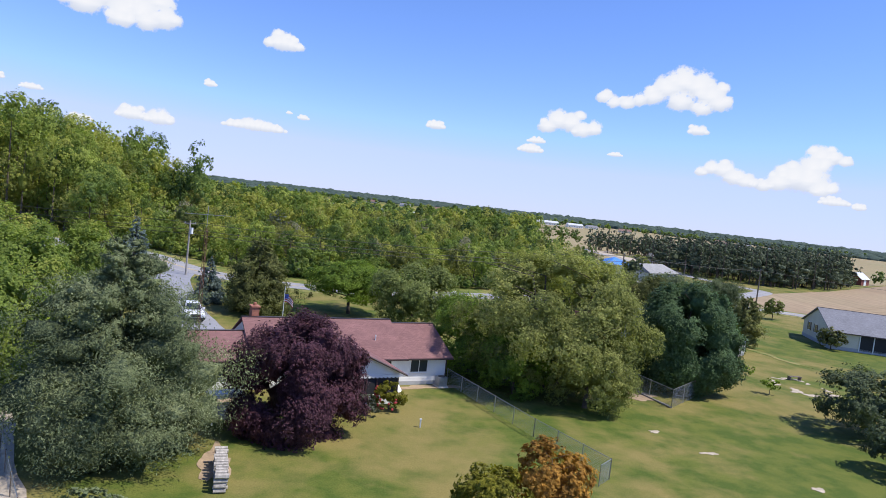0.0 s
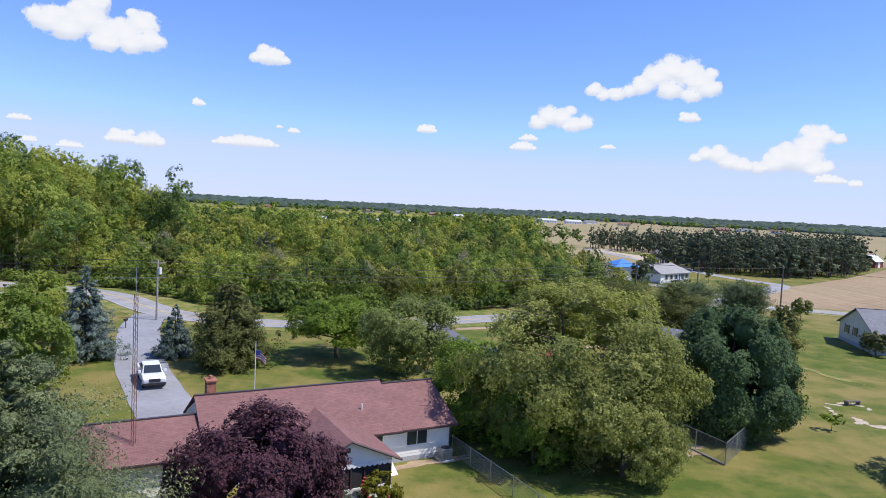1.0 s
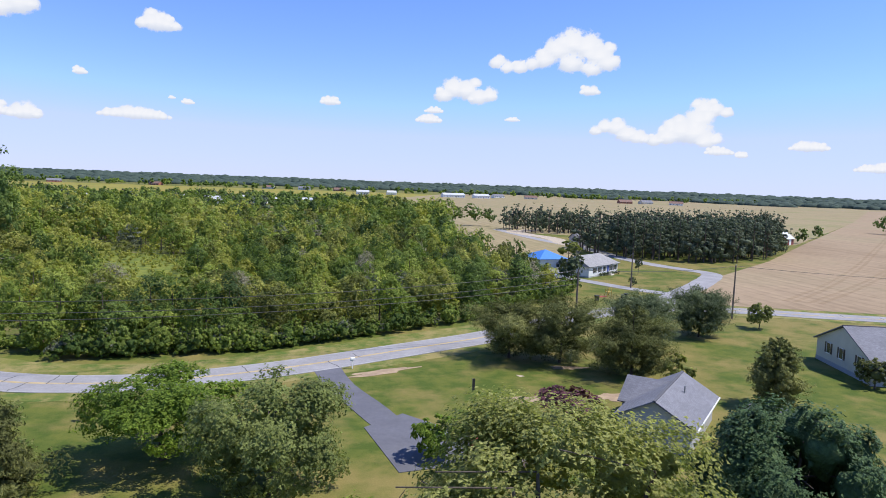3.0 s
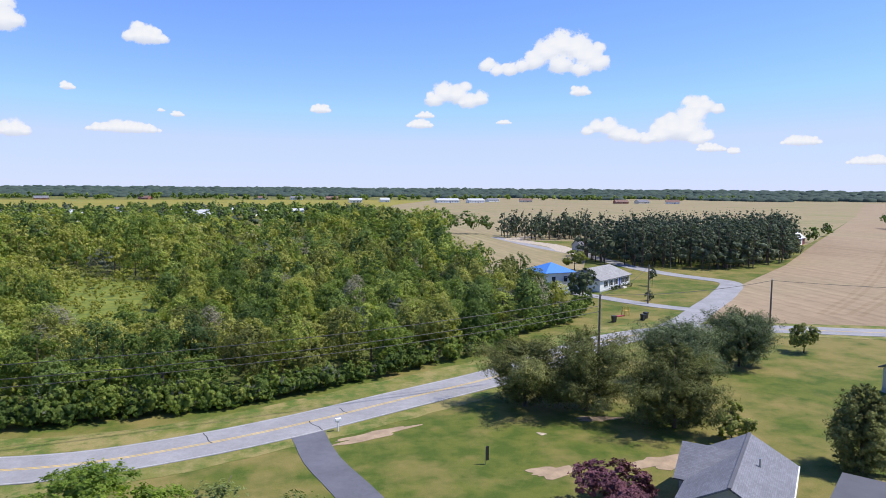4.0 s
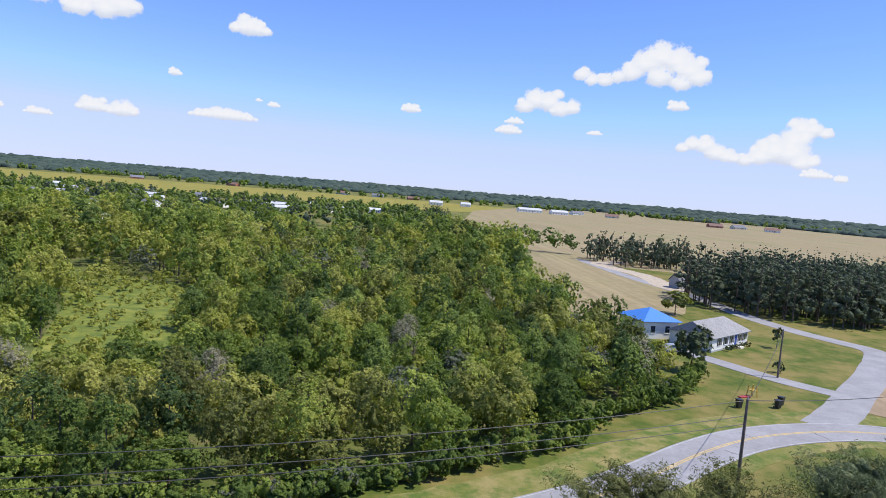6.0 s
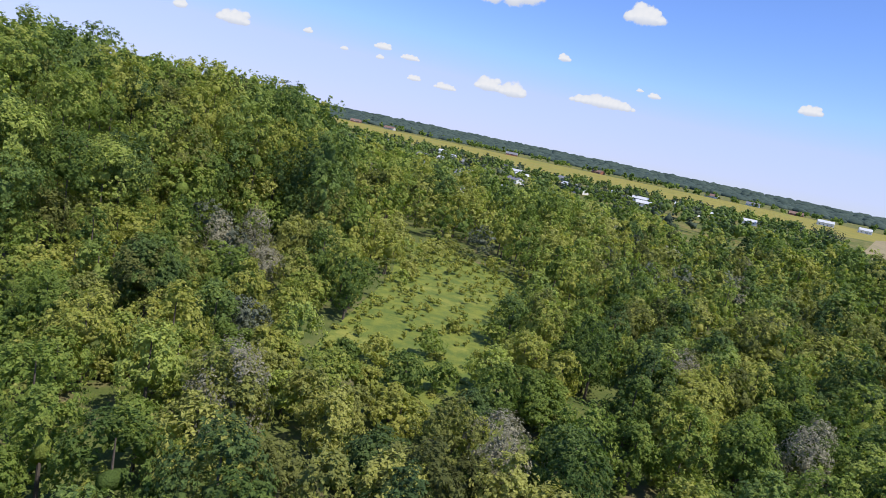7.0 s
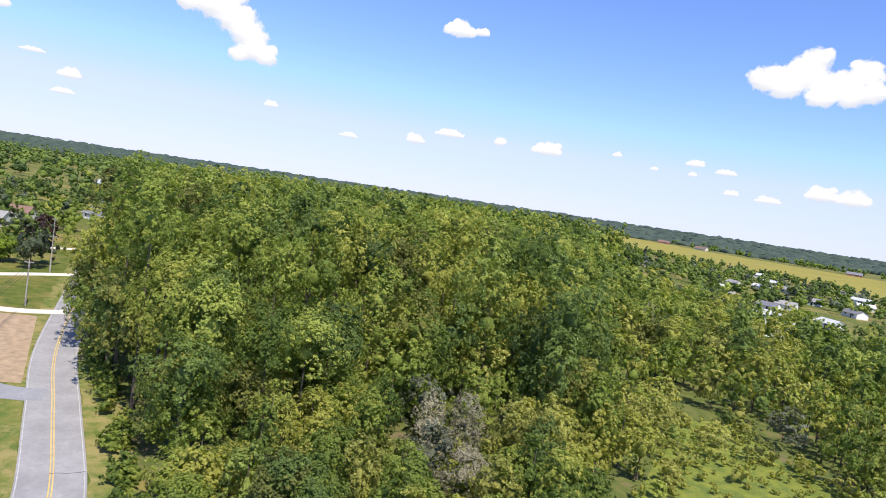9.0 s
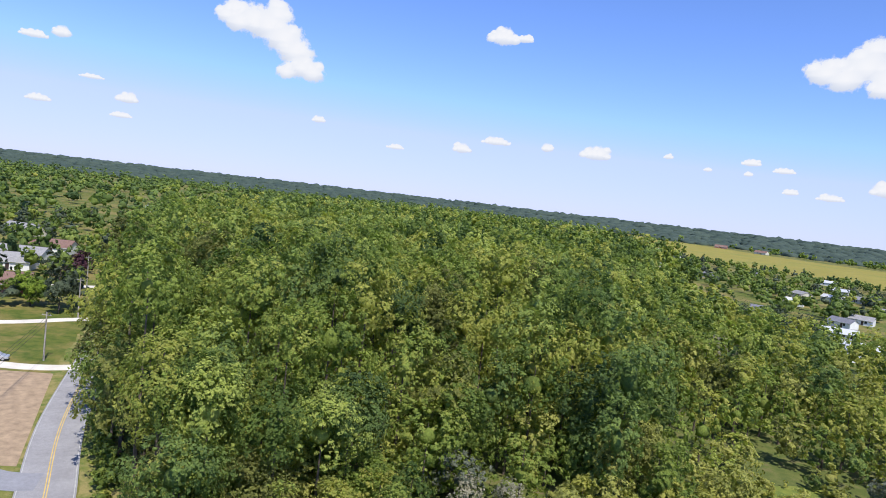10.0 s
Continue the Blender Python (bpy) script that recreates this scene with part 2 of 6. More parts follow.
def finish(name, verts, faces, mat, parent=None, label="", uvs=None, smooth=False):
    me = bpy.data.meshes.new(name)
    me.from_pydata([tuple(v) for v in verts], [], [tuple(f) for f in faces])
    if smooth:
        me.polygons.foreach_set("use_smooth", [True] * len(me.polygons))
    me.materials.append(mat)
    me.update()
    ob = new(name, me)
    ob.parent = parent
    if label:
        ob["label"] = label
    return ob


def part(name, bm, mat, parent=None, label="", smooth=False):
    """Links a bmesh as one mesh object under a thing or a part."""
    me = bpy.data.meshes.new(name)
    bm.to_mesh(me)
    bm.free()
    if smooth:
        me.polygons.foreach_set("use_smooth", [True] * len(me.polygons))
    me.materials.append(mat)
    ob = new(name, me)
    ob.parent = parent
    if label:
        ob["label"] = label
    return ob


def thing(name, x, y, z=0.0, rz=0.0, label="", category="", group="", kind=""):
    ob = new(name)
    ob.matrix_basis = pose(x, y, z, 0, 0, rz)
    return tagged(ob, label, category, group, kind)


def box(bm, x0, y0, z0, x1, y1, z1, m=None, bevel=0.0):
    r = bmesh.ops.create_cube(bm, size=1.0)
    t = Matrix.Translation(((x0 + x1) / 2, (y0 + y1) / 2, (z0 + z1) / 2)) @ Matrix.Diagonal((abs(x1 - x0), abs(y1 - y0), abs(z1 - z0), 1))
    bmesh.ops.transform(bm, matrix=(m @ t) if m else t, verts=r["verts"])
    if bevel:
        edges = list({e for v in r["verts"] for e in v.link_edges})
        bmesh.ops.bevel(bm, geom=edges, offset=bevel, segments=2, affect="EDGES", profile=0.6)
    return bm


def boxes(*args, bevel=0.0):
    bm = bmesh.new()
    for a in args:
        box(bm, *a, bevel=bevel)
    return bm


def tube(bm, p, q, r0, r1=None, n=8):
    p, q = Vector(p), Vector(q)
    d = q - p
    c = bmesh.ops.create_cone(bm, cap_ends=True, segments=n, radius1=r0, radius2=r0 if r1 is None else r1, depth=d.length)
    m = Matrix.Translation((p + q) / 2) @ d.to_track_quat("Z", "Y").to_matrix().to_4x4()
    bmesh.ops.transform(bm, matrix=m, verts=c["verts"])
    return bm


def tubes(*args, n=8):
    bm = bmesh.new()
    for a in args:
        tube(bm, *a, n=n)
    return bm


def poly_prism(bm, pts, z0, z1):
    """A prism on a plan outline."""
    lo = [bm.verts.new((x, y, z0)) for x, y in pts]
    hi = [bm.verts.new((x, y, z1)) for x, y in pts]
    n = len(pts)
    bm.faces.new(hi)
    bm.faces.new(lo[::-1])
    for i in range(n):
        bm.faces.new((lo[i], lo[(i + 1) % n], hi[(i + 1) % n], hi[i]))
    bmesh.ops.recalc_face_normals(bm, faces=bm.faces)
    return bm


def extrude_profile(bm, prof, x0, x1):
    """Extrudes a closed (y, z) outline along x."""
    a = [bm.verts.new((x0, y, z)) for y, z in prof]
    b = [bm.verts.new((x1, y, z)) for y, z in prof]
    n = len(prof)
    bm.faces.new(a[::-1])
    bm.faces.new(b)
    for i in range(n):
        bm.faces.new((a[i], a[(i + 1) % n], b[(i + 1) % n], b[i]))
    bmesh.ops.recalc_face_normals(bm, faces=bm.faces)
    return bm


def roof_slab(name, corners, thick, mat, parent, label=""):
    """One sloping roof plane: corners run eave left, eave right, top right, top left; UV in metres."""
    c = [Vector(v) for v in corners]
    nrm = (c[1] - c[0]).cross(c[-1] - c[0]).normalized()
    if nrm.z < 0:
        nrm = -nrm
    lo = [v - nrm * thick for v in c]
    k = len(c)
    faces = [list(range(k)), [k + i for i in range(k)][::-1]] + [[i, k + i, k + (i + 1) % k, (i + 1) % k] for i in range(k)]
    ob = finish(name, c + lo, faces, mat, parent, label)
    me = ob.data
    bm = bmesh.new()
    bm.from_mesh(me)
    bmesh.ops.recalc_face_normals(bm, faces=bm.faces)
    uv = bm.loops.layers.uv.new("UVMap")
    ex = (c[1] - c[0]).normalized()
    ey = nrm.cross(ex)
    for f in bm.faces:
        for lp in f.loops:
            d = lp.vert.co - c[0]
            lp[uv].uv = (d.dot(ex), d.dot(ey))
    bm.to_mesh(me)
    bm.free()
    return ob


def window(parent, x, y, z, w, h, nx, ny, panes=1, frame_mat=None, name="window"):
    """A window on a wall whose outward normal is (nx, ny), in its parent's frame: frame > panes of glass."""
    rz = math.degrees(math.atan2(nx, -ny))
    m = pose(x, y, z, 0, 0, rz)
    t = 0.07
    bm = bmesh.new()
    for a in ((-w / 2 - t, -0.06, -t, w / 2 + t, 0.02, 0), (-w / 2 - t, -0.06, h, w / 2 + t, 0.02, h + t), (-w / 2 - t, -0.06, 0, -w / 2, 0.02, h), (w / 2, -0.06, 0, w / 2 + t, 0.02, h)):
        box(bm, *a)
    for i in range(1, panes):
        xx = -w / 2 + w * i / panes
        box(bm, xx - 0.03, -0.05, 0, xx + 0.03, 0.02, h)
    box(bm, -w / 2 - t - 0.03, -0.1, -t - 0.04, w / 2 + t + 0.03, 0.02, -t)
    ob = part(name, bm, frame_mat or M_TRIM, parent)
    ob.matrix_basis = m
    for i in range(panes):
        xa, xb = -w / 2 + w * i / panes, -w / 2 + w * (i + 1) / panes
        part("pane", boxes((xa + 0.03, -0.05, 0.0, xb - 0.03, -0.035, h)), M_GLASS, ob)
    return ob


# ---- foliage ----
def unit_ico(level):
    bm = bmesh.new()
    bmesh.ops.create_icosphere(bm, subdivisions=level, radius=1.0)
    v = np.array([x.co[:] for x in bm.verts])
    f = np.array([[x.index for x in p.verts] for p in bm.faces])
    bm.free()
    return v, f


ICO = [unit_ico(1), unit_ico(2)]


class Foliage:
    """Gathers leaf sprays and the dense inner masses of crowns into one mesh."""

    def __init__(self):
        self.v, self.f, self.t, self.n = [], [], [], 0

    def put(self, verts, faces, tones):
        self.v.append(verts)
        self.f.append(faces + self.n)
        self.t.append(tones)
        self.n += len(verts)

    def sprays(self, centre, normal, size, tone, stretch=1.0, jitter=0.5, lift=0.25):
        n = len(centre)
        nrm = normal + rng.normal(0, jitter, (n, 3))
        nrm[:, 2] += lift
        nrm /= np.linalg.norm(nrm, axis=1)[:, None] + 1e-9
        a = np.cross(nrm, rng.normal(0, 1, (n, 3)))
        a /= np.linalg.norm(a, axis=1)[:, None] + 1e-9
        b = np.cross(nrm, a)
        s = (size * rng.uniform(0.6, 1.4, n))[:, None]
        k = rng.uniform(0.65, 1.0, n)[:, None] / stretch
        sh = rng.uniform(-0.5, 0.5, n)[:, None]
        v = np.empty((n, 3, 3))
        v[:, 0] = centre - a * s * stretch - b * s * k * 0.6
        v[:, 1] = centre + a * s * stretch - b * s * k * 0.6
        v[:, 2] = centre + a * s * sh + b * s * k
        self.put(v.reshape(-1, 3), np.arange(3 * n).reshape(-1, 3), np.repeat(np.broadcast_to(tone, n), 3))

    def mass(self, centre, axes, tone, level=0, rough=0.13):
        """A rough lump of foliage: axes are the three half-axis vectors as rows."""
        v, f = ICO[level]
        k = 1 + rng.normal(0, rough, (len(v), 1))
        self.put((v * k) @ np.asarray(axes) + centre, f, np.full(len(v), tone))

    def mesh(self, name, mat, parent=None, label=""):
        v, f, t = np.concatenate(self.v), np.concatenate(self.f), np.concatenate(self.t)
        me = bpy.data.meshes.new(name)
        me.vertices.add(len(v))
        me.vertices.foreach_set("co", v.astype(np.float32).ravel())
        me.loops.add(3 * len(f))
        me.loops.foreach_set("vertex_index", f.astype(np.int32).ravel())
        me.polygons.add(len(f))
        me.polygons.foreach_set("loop_start", np.arange(0, 3 * len(f), 3, dtype=np.int32))
        at = me.attributes.new("tone", "FLOAT", "POINT")
        at.data.foreach_set("value", t.astype(np.float32))
        me.materials.append(mat)
        me.update()
        me.validate()
        ob = new(name, me)
        ob.parent = parent
        if label:
            ob["label"] = label
        return ob


def crown(fol, x, y, h0, h1, width, lobes, n, size, tone, depth_y=None, shape=1.0, level=0, per=9, tone_var=0.1, fill=0.42, uneven=0.0):
    """A broad crown: lobes round a middle, each a dense mass set with clumps of leaves."""
    hz, hw, hy = (h1 - h0) / 2, width / 2, (depth_y or width) / 2
    scale = np.array([hw, hy, hz])
    mid = np.array([x, y, (h0 + h1) / 2])
    if lobes == 1:
        fol.mass(mid, np.diag(scale), tone, 1, 0.11)
        return
    i = np.arange(lobes)
    u = rng.permutation(-0.8 + 1.78 * (i + 0.5) / lobes) + rng.normal(0, 0.04, lobes)
    u = np.clip(u, -0.85, 1.0)
    ph = i * 2.399 + rng.uniform(-0.4, 0.4, lobes) + rng.uniform(0, 6)
    rad = rng.uniform(0.26, 0.44, lobes) * min(1.0, (14 / lobes) ** 0.33)
    q = np.sqrt(np.maximum(0, 1 - np.abs(u) ** 2.2)) * rng.uniform(0.78 - uneven, 1.04 + 0.4 * uneven, lobes)
    rad = rad * rng.uniform(1 - uneven, 1 + 0.7 * uneven, lobes)
    q = q * np.where(u < 0, 1.0, (1 - u) * (1 - shape) + shape)
    lc = np.stack([(1 - rad) * q * np.cos(ph), (1 - rad) * q * np.sin(ph), (1 - rad) * u], 1)
    lt = tone + rng.normal(0, tone_var, lobes)
    dense = 1.0 if n < 200 else 0.72
    ball = np.array([hw, hy, min(hz, 1.15 * hw)])
    fol.mass(mid - np.array([0, 0, 0.12 * hz]), np.diag(scale * min(0.44, fill) * dense), tone, level, 0.25)
    for c, k, t in zip(lc, rad, lt):
        fol.mass(mid + c * scale * 0.94, np.diag(ball * k * fill * dense), t, level, 0.28)
    if n < 8:
        return
    m = max(lobes, int(n / per))
    li = rng.choice(lobes, m, p=rad ** 2 / (rad ** 2).sum())
    d = rng.normal(0, 1, (m, 3)) + lc[li] / (np.linalg.norm(lc[li], axis=1)[:, None] + 1e-6) * 0.8
    d[:, 2] += 0.3
    d /= np.linalg.norm(d, axis=1)[:, None]
    cr = rad[li] * rng.uniform(0.2, 0.46, m)
    ct = lt[li] + rng.normal(0, 0.06, m)
    j = rng.integers(0, m, int(n))
    e = rng.normal(0, 1, (int(n), 3)) + 0.7 * d[j]
    e /= np.linalg.norm(e, axis=1)[:, None]
    p = (d * (rad[li] * rng.uniform(0.62, 1.12, m))[:, None])[j] + e * cr[j][:, None] * rng.uniform(0.35, 1.05, int(n))[:, None]
    out = lc[li] + d * rad[li][:, None] * 0.6
    out /= np.linalg.norm(out, axis=1)[:, None] + 1e-9
    nrm = (out[j] * 0.75 + d[j] * 0.4 + e * 0.25) / ball * hw
    nrm /= np.linalg.norm(nrm, axis=1)[:, None] + 1e-9
    fol.sprays(lc[li][j] * scale + p * ball + mid, nrm, size, ct[j] + rng.normal(0, 0.03, int(n)), 1.0, 0.36)


def trunk_mesh(parent, h, r0, spread, limbs=6, fork=0.35, stems=1, mat=None):
    bm = bmesh.new()
    for s in range(stems):
        lean = Vector((rng.uniform(-1, 1), rng.uniform(-1, 1), 0)) * (0.12 * spread if stems > 1 else 0.03 * spread)
        base = lean.normalized() * (r0 * 1.2 if stems > 1 else 0)
        prev, rp = base - Vector((0, 0, 0.2)), r0 * 1.25
        segs = 5
        for i in range(1, segs + 1):
            f = i / segs
            q = base + lean * f * 1.5 + Vector((rng.uniform(-1, 1) * 0.05 * h * 0.3, rng.uniform(-1, 1) * 0.05 * h * 0.3, h * 0.8 * f))
            tube(bm, prev, q, rp, r0 * (1 - 0.8 * f))
            if f >= fork:
                for j in range(max(1, limbs // (segs * stems))):
                    a = rng.uniform(0, 6.28)
                    e = q + Vector((math.cos(a) * spread * 0.27, math.sin(a) * spread * 0.27, h * rng.uniform(0.05, 0.14)))
                    tube(bm, q, e, r0 * (1 - 0.75 * f) * 0.5, r0 * 0.08, n=6)
            prev, rp = q, r0 * (1 - 0.8 * f)
    return part("trunk", bm, mat or M_BARK, parent, smooth=True)


def broadleaf(name, x, y, h, width, mat, label, category="tree", tone=0.3, n=3500, size=0.34, h0=None, lobes=16, trunk_r=0.22, group="", depth_y=None, shape=1.0, stems=1, fill=0.45, tone_var=0.1, uneven=0.0):
    t = thing(name, x, y, 0, 0, label, category, group)
    trunk_mesh(t, h, trunk_r, width, 10, 0.3, stems)
    fol = Foliage()
    crown(fol, 0, 0, h * 0.22 if h0 is None else h0, h, width, lobes, n, size, tone, depth_y, shape, 1 if n > 8000 else 0, 14, tone_var, fill, uneven)
    fol.mesh("crown", mat, t)
    return t


def boughs_crown(fol, x, y, h, width, profile, count, n, size, tone, rise=0.0, flat=0.34, base=0.05, stretch=1.5, ragged=0.2, level=0, tone_var=0.12, fill=0.5):
    """A needle tree's crown: boughs set round the stem, as long as the profile says at their height."""
    f = base + (0.97 - base) * (np.arange(count) + 0.5) / count
    f = f + rng.normal(0, 0.012, count)
    env = np.interp(f, [p for p, _ in profile], [w for _, w in profile]) * width / 2
    rr = env * np.maximum(0.35, 1 + rng.normal(0, ragged, count)) + 0.12
    ph = np.arange(count) * 2.399 + rng.normal(0, 0.3, count)
    wgt = rr ** 1.6 / (rr ** 1.6).sum()
    for k in range(count):
        a, r = ph[k], rr[k]
        ax = np.array([math.cos(a), math.sin(a), rise]) * r * 0.5
        ay = np.array([-math.sin(a), math.cos(a), 0]) * max(0.2, r * 0.28)
        az = np.array([-math.cos(a) * rise * 0.5, -math.sin(a) * rise * 0.5, 1.0]) * max(0.18, r * flat)
        c = np.array([x + math.cos(a) * r * 0.52, y + math.sin(a) * r * 0.52, h * f[k] + rise * r * 0.52])
        t = tone + rng.normal(0, tone_var)
        fol.mass(c, np.stack([ax, ay, az]) * fill, t - 0.02, level, 0.25)
        m = int(n * wgt[k])
        if m < 3:
            continue
        cl = max(4, m // 16)
        d = rng.normal(0, 1, (cl, 3))
        d[:, 0] += 0.5
        d[:, 2] += 0.35
        d /= np.linalg.norm(d, axis=1)[:, None]
        j = rng.integers(0, cl, m)
        e = rng.normal(0, 1, (m, 3)) + d[j] * 0.6
        e /= np.linalg.norm(e, axis=1)[:, None]
        p = d[j] * rng.uniform(0.5, 1.08, (cl, 1))[j] + e * rng.uniform(0.05, 0.36, (m, 1))
        basis = np.stack([ax, ay, az])
        nb = np.stack([ax / r, ay / r, az / r])
        nrm = (0.6 * d[j] + 0.5 * e) @ (nb / np.linalg.norm(nb, axis=1)[:, None])
        fol.sprays(c + p @ basis, nrm, size, t + 0.1 * (d[j][:, 0]) + rng.normal(0, 0.07, cl)[j], stretch, 0.45)


CONE = ((0.0, 0.82), (0.1, 1.0), (0.5, 0.6), (1.0, 0.02))
PLUME = ((0.0, 0.75), (0.25, 1.0), (0.6, 0.8), (0.85, 0.42), (1.0, 0.08))
FLAT_TOP = ((0.0, 0.7), (0.3, 0.95), (0.7, 1.0), (0.9, 0.7), (1.0, 0.3))


def conifer(name, x, y, h, width, mat, label, tone=0.3, count=90, n=12000, size=0.1, profile=CONE, rise=-0.1, flat=0.34, base=0.05, ragged=0.16, group="", stretch=1.5, fill=0.5):
    t = thing(name, x, y, 0, 0, label, "tree", group)
    trunk_mesh(t, h * 1.12, 0.016 * h + 0.06, width * 0.3, 0, 0.9)
    fol = Foliage()
    boughs_crown(fol, 0, 0, h, width, profile, count, n, size, tone, rise, flat, base, stretch, ragged, fill=fill)
    fol.mesh("crown", mat, t)
    return t


def woods_part(name, trees, mat, parent=None, label="", fill=0.35):
    """Many trees in one mesh: rows of x, y, base, top, width, tone, sprays, size."""
    fol = Foliage()
    for x, y, h0, h1, w, tone, n, size in trees:
        lobes = 1 if n == 0 else 24 if n > 1500 else (18 if n > 600 else (12 if n > 200 else (6 if n > 60 else 3)))
        crown(fol, x, y, h0, h1, w, lobes, int(n), size, tone, None, 0.62 if h1 < 12 else 0.9, tone_var=0.05, fill=fill, uneven=0.08 if h1 > 14 else (0.18 if n > 200 else 0.0))
    return fol.mesh(name, mat, parent, label)


def inside(x, y, poly):
    ok = False
    j = len(poly) - 1
    for i in range(len(poly)):
        (xi, yi), (xj, yj) = poly[i], poly[j]
        if (yi > y) != (yj > y) and x < (xj - xi) * (y - yi) / (yj - yi) + xi:
            ok = not ok
        j = i
    return ok


def smoothed(pts, step=2.0):
    """A Catmull-Rom line through plan points."""
    p = [Vector(q) for q in pts]
    p = [p[0] * 2 - p[1], *p, p[-1] * 2 - p[-2]]
    out = []
    for i in range(1, len(p) - 2):
        k = max(2, int((p[i + 1] - p[i]).length / step))
        for j in range(k):
            t = j / k
            out.append(0.5 * ((2 * p[i]) + (p[i + 1] - p[i - 1]) * t + (2 * p[i - 1] - 5 * p[i] + 4 * p[i + 1] - p[i + 2]) * t * t + (3 * p[i] - p[i - 1] - 3 * p[i + 1] + p[i + 2]) * t ** 3))
    out.append(p[-2])
    return out


def ribbon(name, line, left, right, z, mat, parent=None, label="", thick=0.05, jitter=0.0):
    """A strip along a line, between two offsets to its left side, as a slab."""
    verts, faces = [], []
    n = len(line)
    for i, q in enumerate(line):
        d = (line[min(i + 1, n - 1)] - line[max(i - 1, 0)]).normalized()
        nr = Vector((-d.y, d.x))
        la, ra = left + random.uniform(-jitter, jitter), right + random.uniform(-jitter, jitter)
        a, b = q + nr * la, q + nr * ra
        verts += [(a.x, a.y, z), (b.x, b.y, z), (b.x, b.y, z - thick), (a.x, a.y, z - thick)]
    for i in range(n - 1):
        k, m = 4 * i, 4 * i + 4
        for e in range(4):
            faces.append((k + e, k + (e + 1) % 4, m + (e + 1) % 4, m + e))
    faces += [(0, 3, 2, 1), (4 * n - 4, 4 * n - 3, 4 * n - 2, 4 * n - 1)]
    ob = finish(name, verts, faces, mat, parent, label)
    bm = bmesh.new()
    bm.from_mesh(ob.data)
    bmesh.ops.recalc_face_normals(bm, faces=bm.faces)
    bm.to_mesh(ob.data)
    bm.free()
    return ob


def patch(name, x, y, rx, ry, rz, mat, label, z=0.03, n=34, rough=0.42, seed=0):
    """A bare patch with an uneven outline, lying on the grass."""
    r = random.Random(seed + int(x * 13 + y * 7))
    ph = [r.uniform(0, 6.28) for _ in range(5)]
    pts = []
    for i in range(n):
        a = i / n * 6.283
        k = 1 + rough * (math.sin(2 * a + ph[0]) * 0.5 + math.sin(3 * a + ph[1]) * 0.4 + math.sin(5 * a + ph[2]) * 0.35 + math.sin(9 * a + ph[3]) * 0.25) + r.uniform(-0.06, 0.06)
        pts.append((rx * k * math.cos(a), ry * k * math.sin(a)))
    ob = part(name, poly_prism(bmesh.new(), pts, -0.05, z), mat)
    ob.matrix_basis = pose(x, y, 0, 0, 0, rz)
    return tagged(ob, label, "ground patch", "", "structure")


# ---- ground, road, fields ----
def ground_sheet():
    xs = sorted({*np.linspace(-4800, 4800, 25).tolist(), *np.linspace(-300, 300, 31).tolist()})
    ys = xs
    verts = [(x, y, 0.0) for y in ys for x in xs]
    k = len(xs)
    faces = [(j * k + i, j * k + i + 1, (j + 1) * k + i + 1, (j + 1) * k + i) for j in range(len(ys) - 1) for i in range(k - 1)]
    return tagged(finish("ground", verts, faces, M_LAWN), "mown green lawn with dry yellowish patches", "ground", "", "structure")


ground_sheet()


def field(name, pts, mat, label, z=0.04):
    return tagged(part(name, poly_prism(bmesh.new(), pts, -0.1, z), mat), label, "field", "", "structure")


field("field", [(74.6, 158.8), (80, 153.2), (86, 150.4), (101, 145.4), (140, 133), (220, 109), (600, -5), (1200, 300), (1500, 1350), (900, 985), (470, 545), (218, 297), (150, 229), (104, 188.5)], M_TAN, "tan harvested field with pale tractor tracks")
field("field", [(57, 205), (84, 228), (100, 262), (100, 330), (212, 294), (470, 544), (900, 984), (1500, 1349), (1400, 1400), (700, 1500), (260, 1300), (120, 900), (66, 560), (60, 330), (56, 262), (52.5, 232)], M_TAN2, "distant pale tan stubble field", 0.034)
field("field", [(-900, 830), (-450, 775), (-200, 735), (60, 790), (250, 1000), (250, 1200), (28, 1230), (-218, 1210), (-560, 1160), (-1000, 1250)], M_OLIVE, "flat olive yellow crop field", 0.028)
field("field", [(300, 1320), (700, 1520), (1500, 1500), (1500, 1700), (500, 1750)], M_TAN2, "distant pale tan stubble field")
field("meadow", [(-13, 156), (-31, 158), (-38, 180), (-43, 196), (-58, 226), (-53, 237), (-40, 226), (-27, 223), (-19, 201), (-19, 184), (-15, 170)], M_MEADOW, "bright green wild clearing among trees")

for line in ([(100, 156), (128, 178), (167, 212), (212, 254), (320, 356)], [(104.5, 154), (150, 188), (240, 262), (330, 345)], [(128, 150), (150, 145), (185, 136), (260, 113)], [(126, 143.5), (150, 138), (185, 129), (260, 107)], [(240, 240), (420, 330), (620, 470)]):
    for off in (-0.9, 0.9):
        tagged(ribbon("wheel_track", smoothed(line, 6.0), off + 0.45, off - 0.45, 0.05, M_TRACK, thick=0.05, jitter=0.16), "brown tractor wheel track in the field", "wheel track", "wheel tracks", "structure")

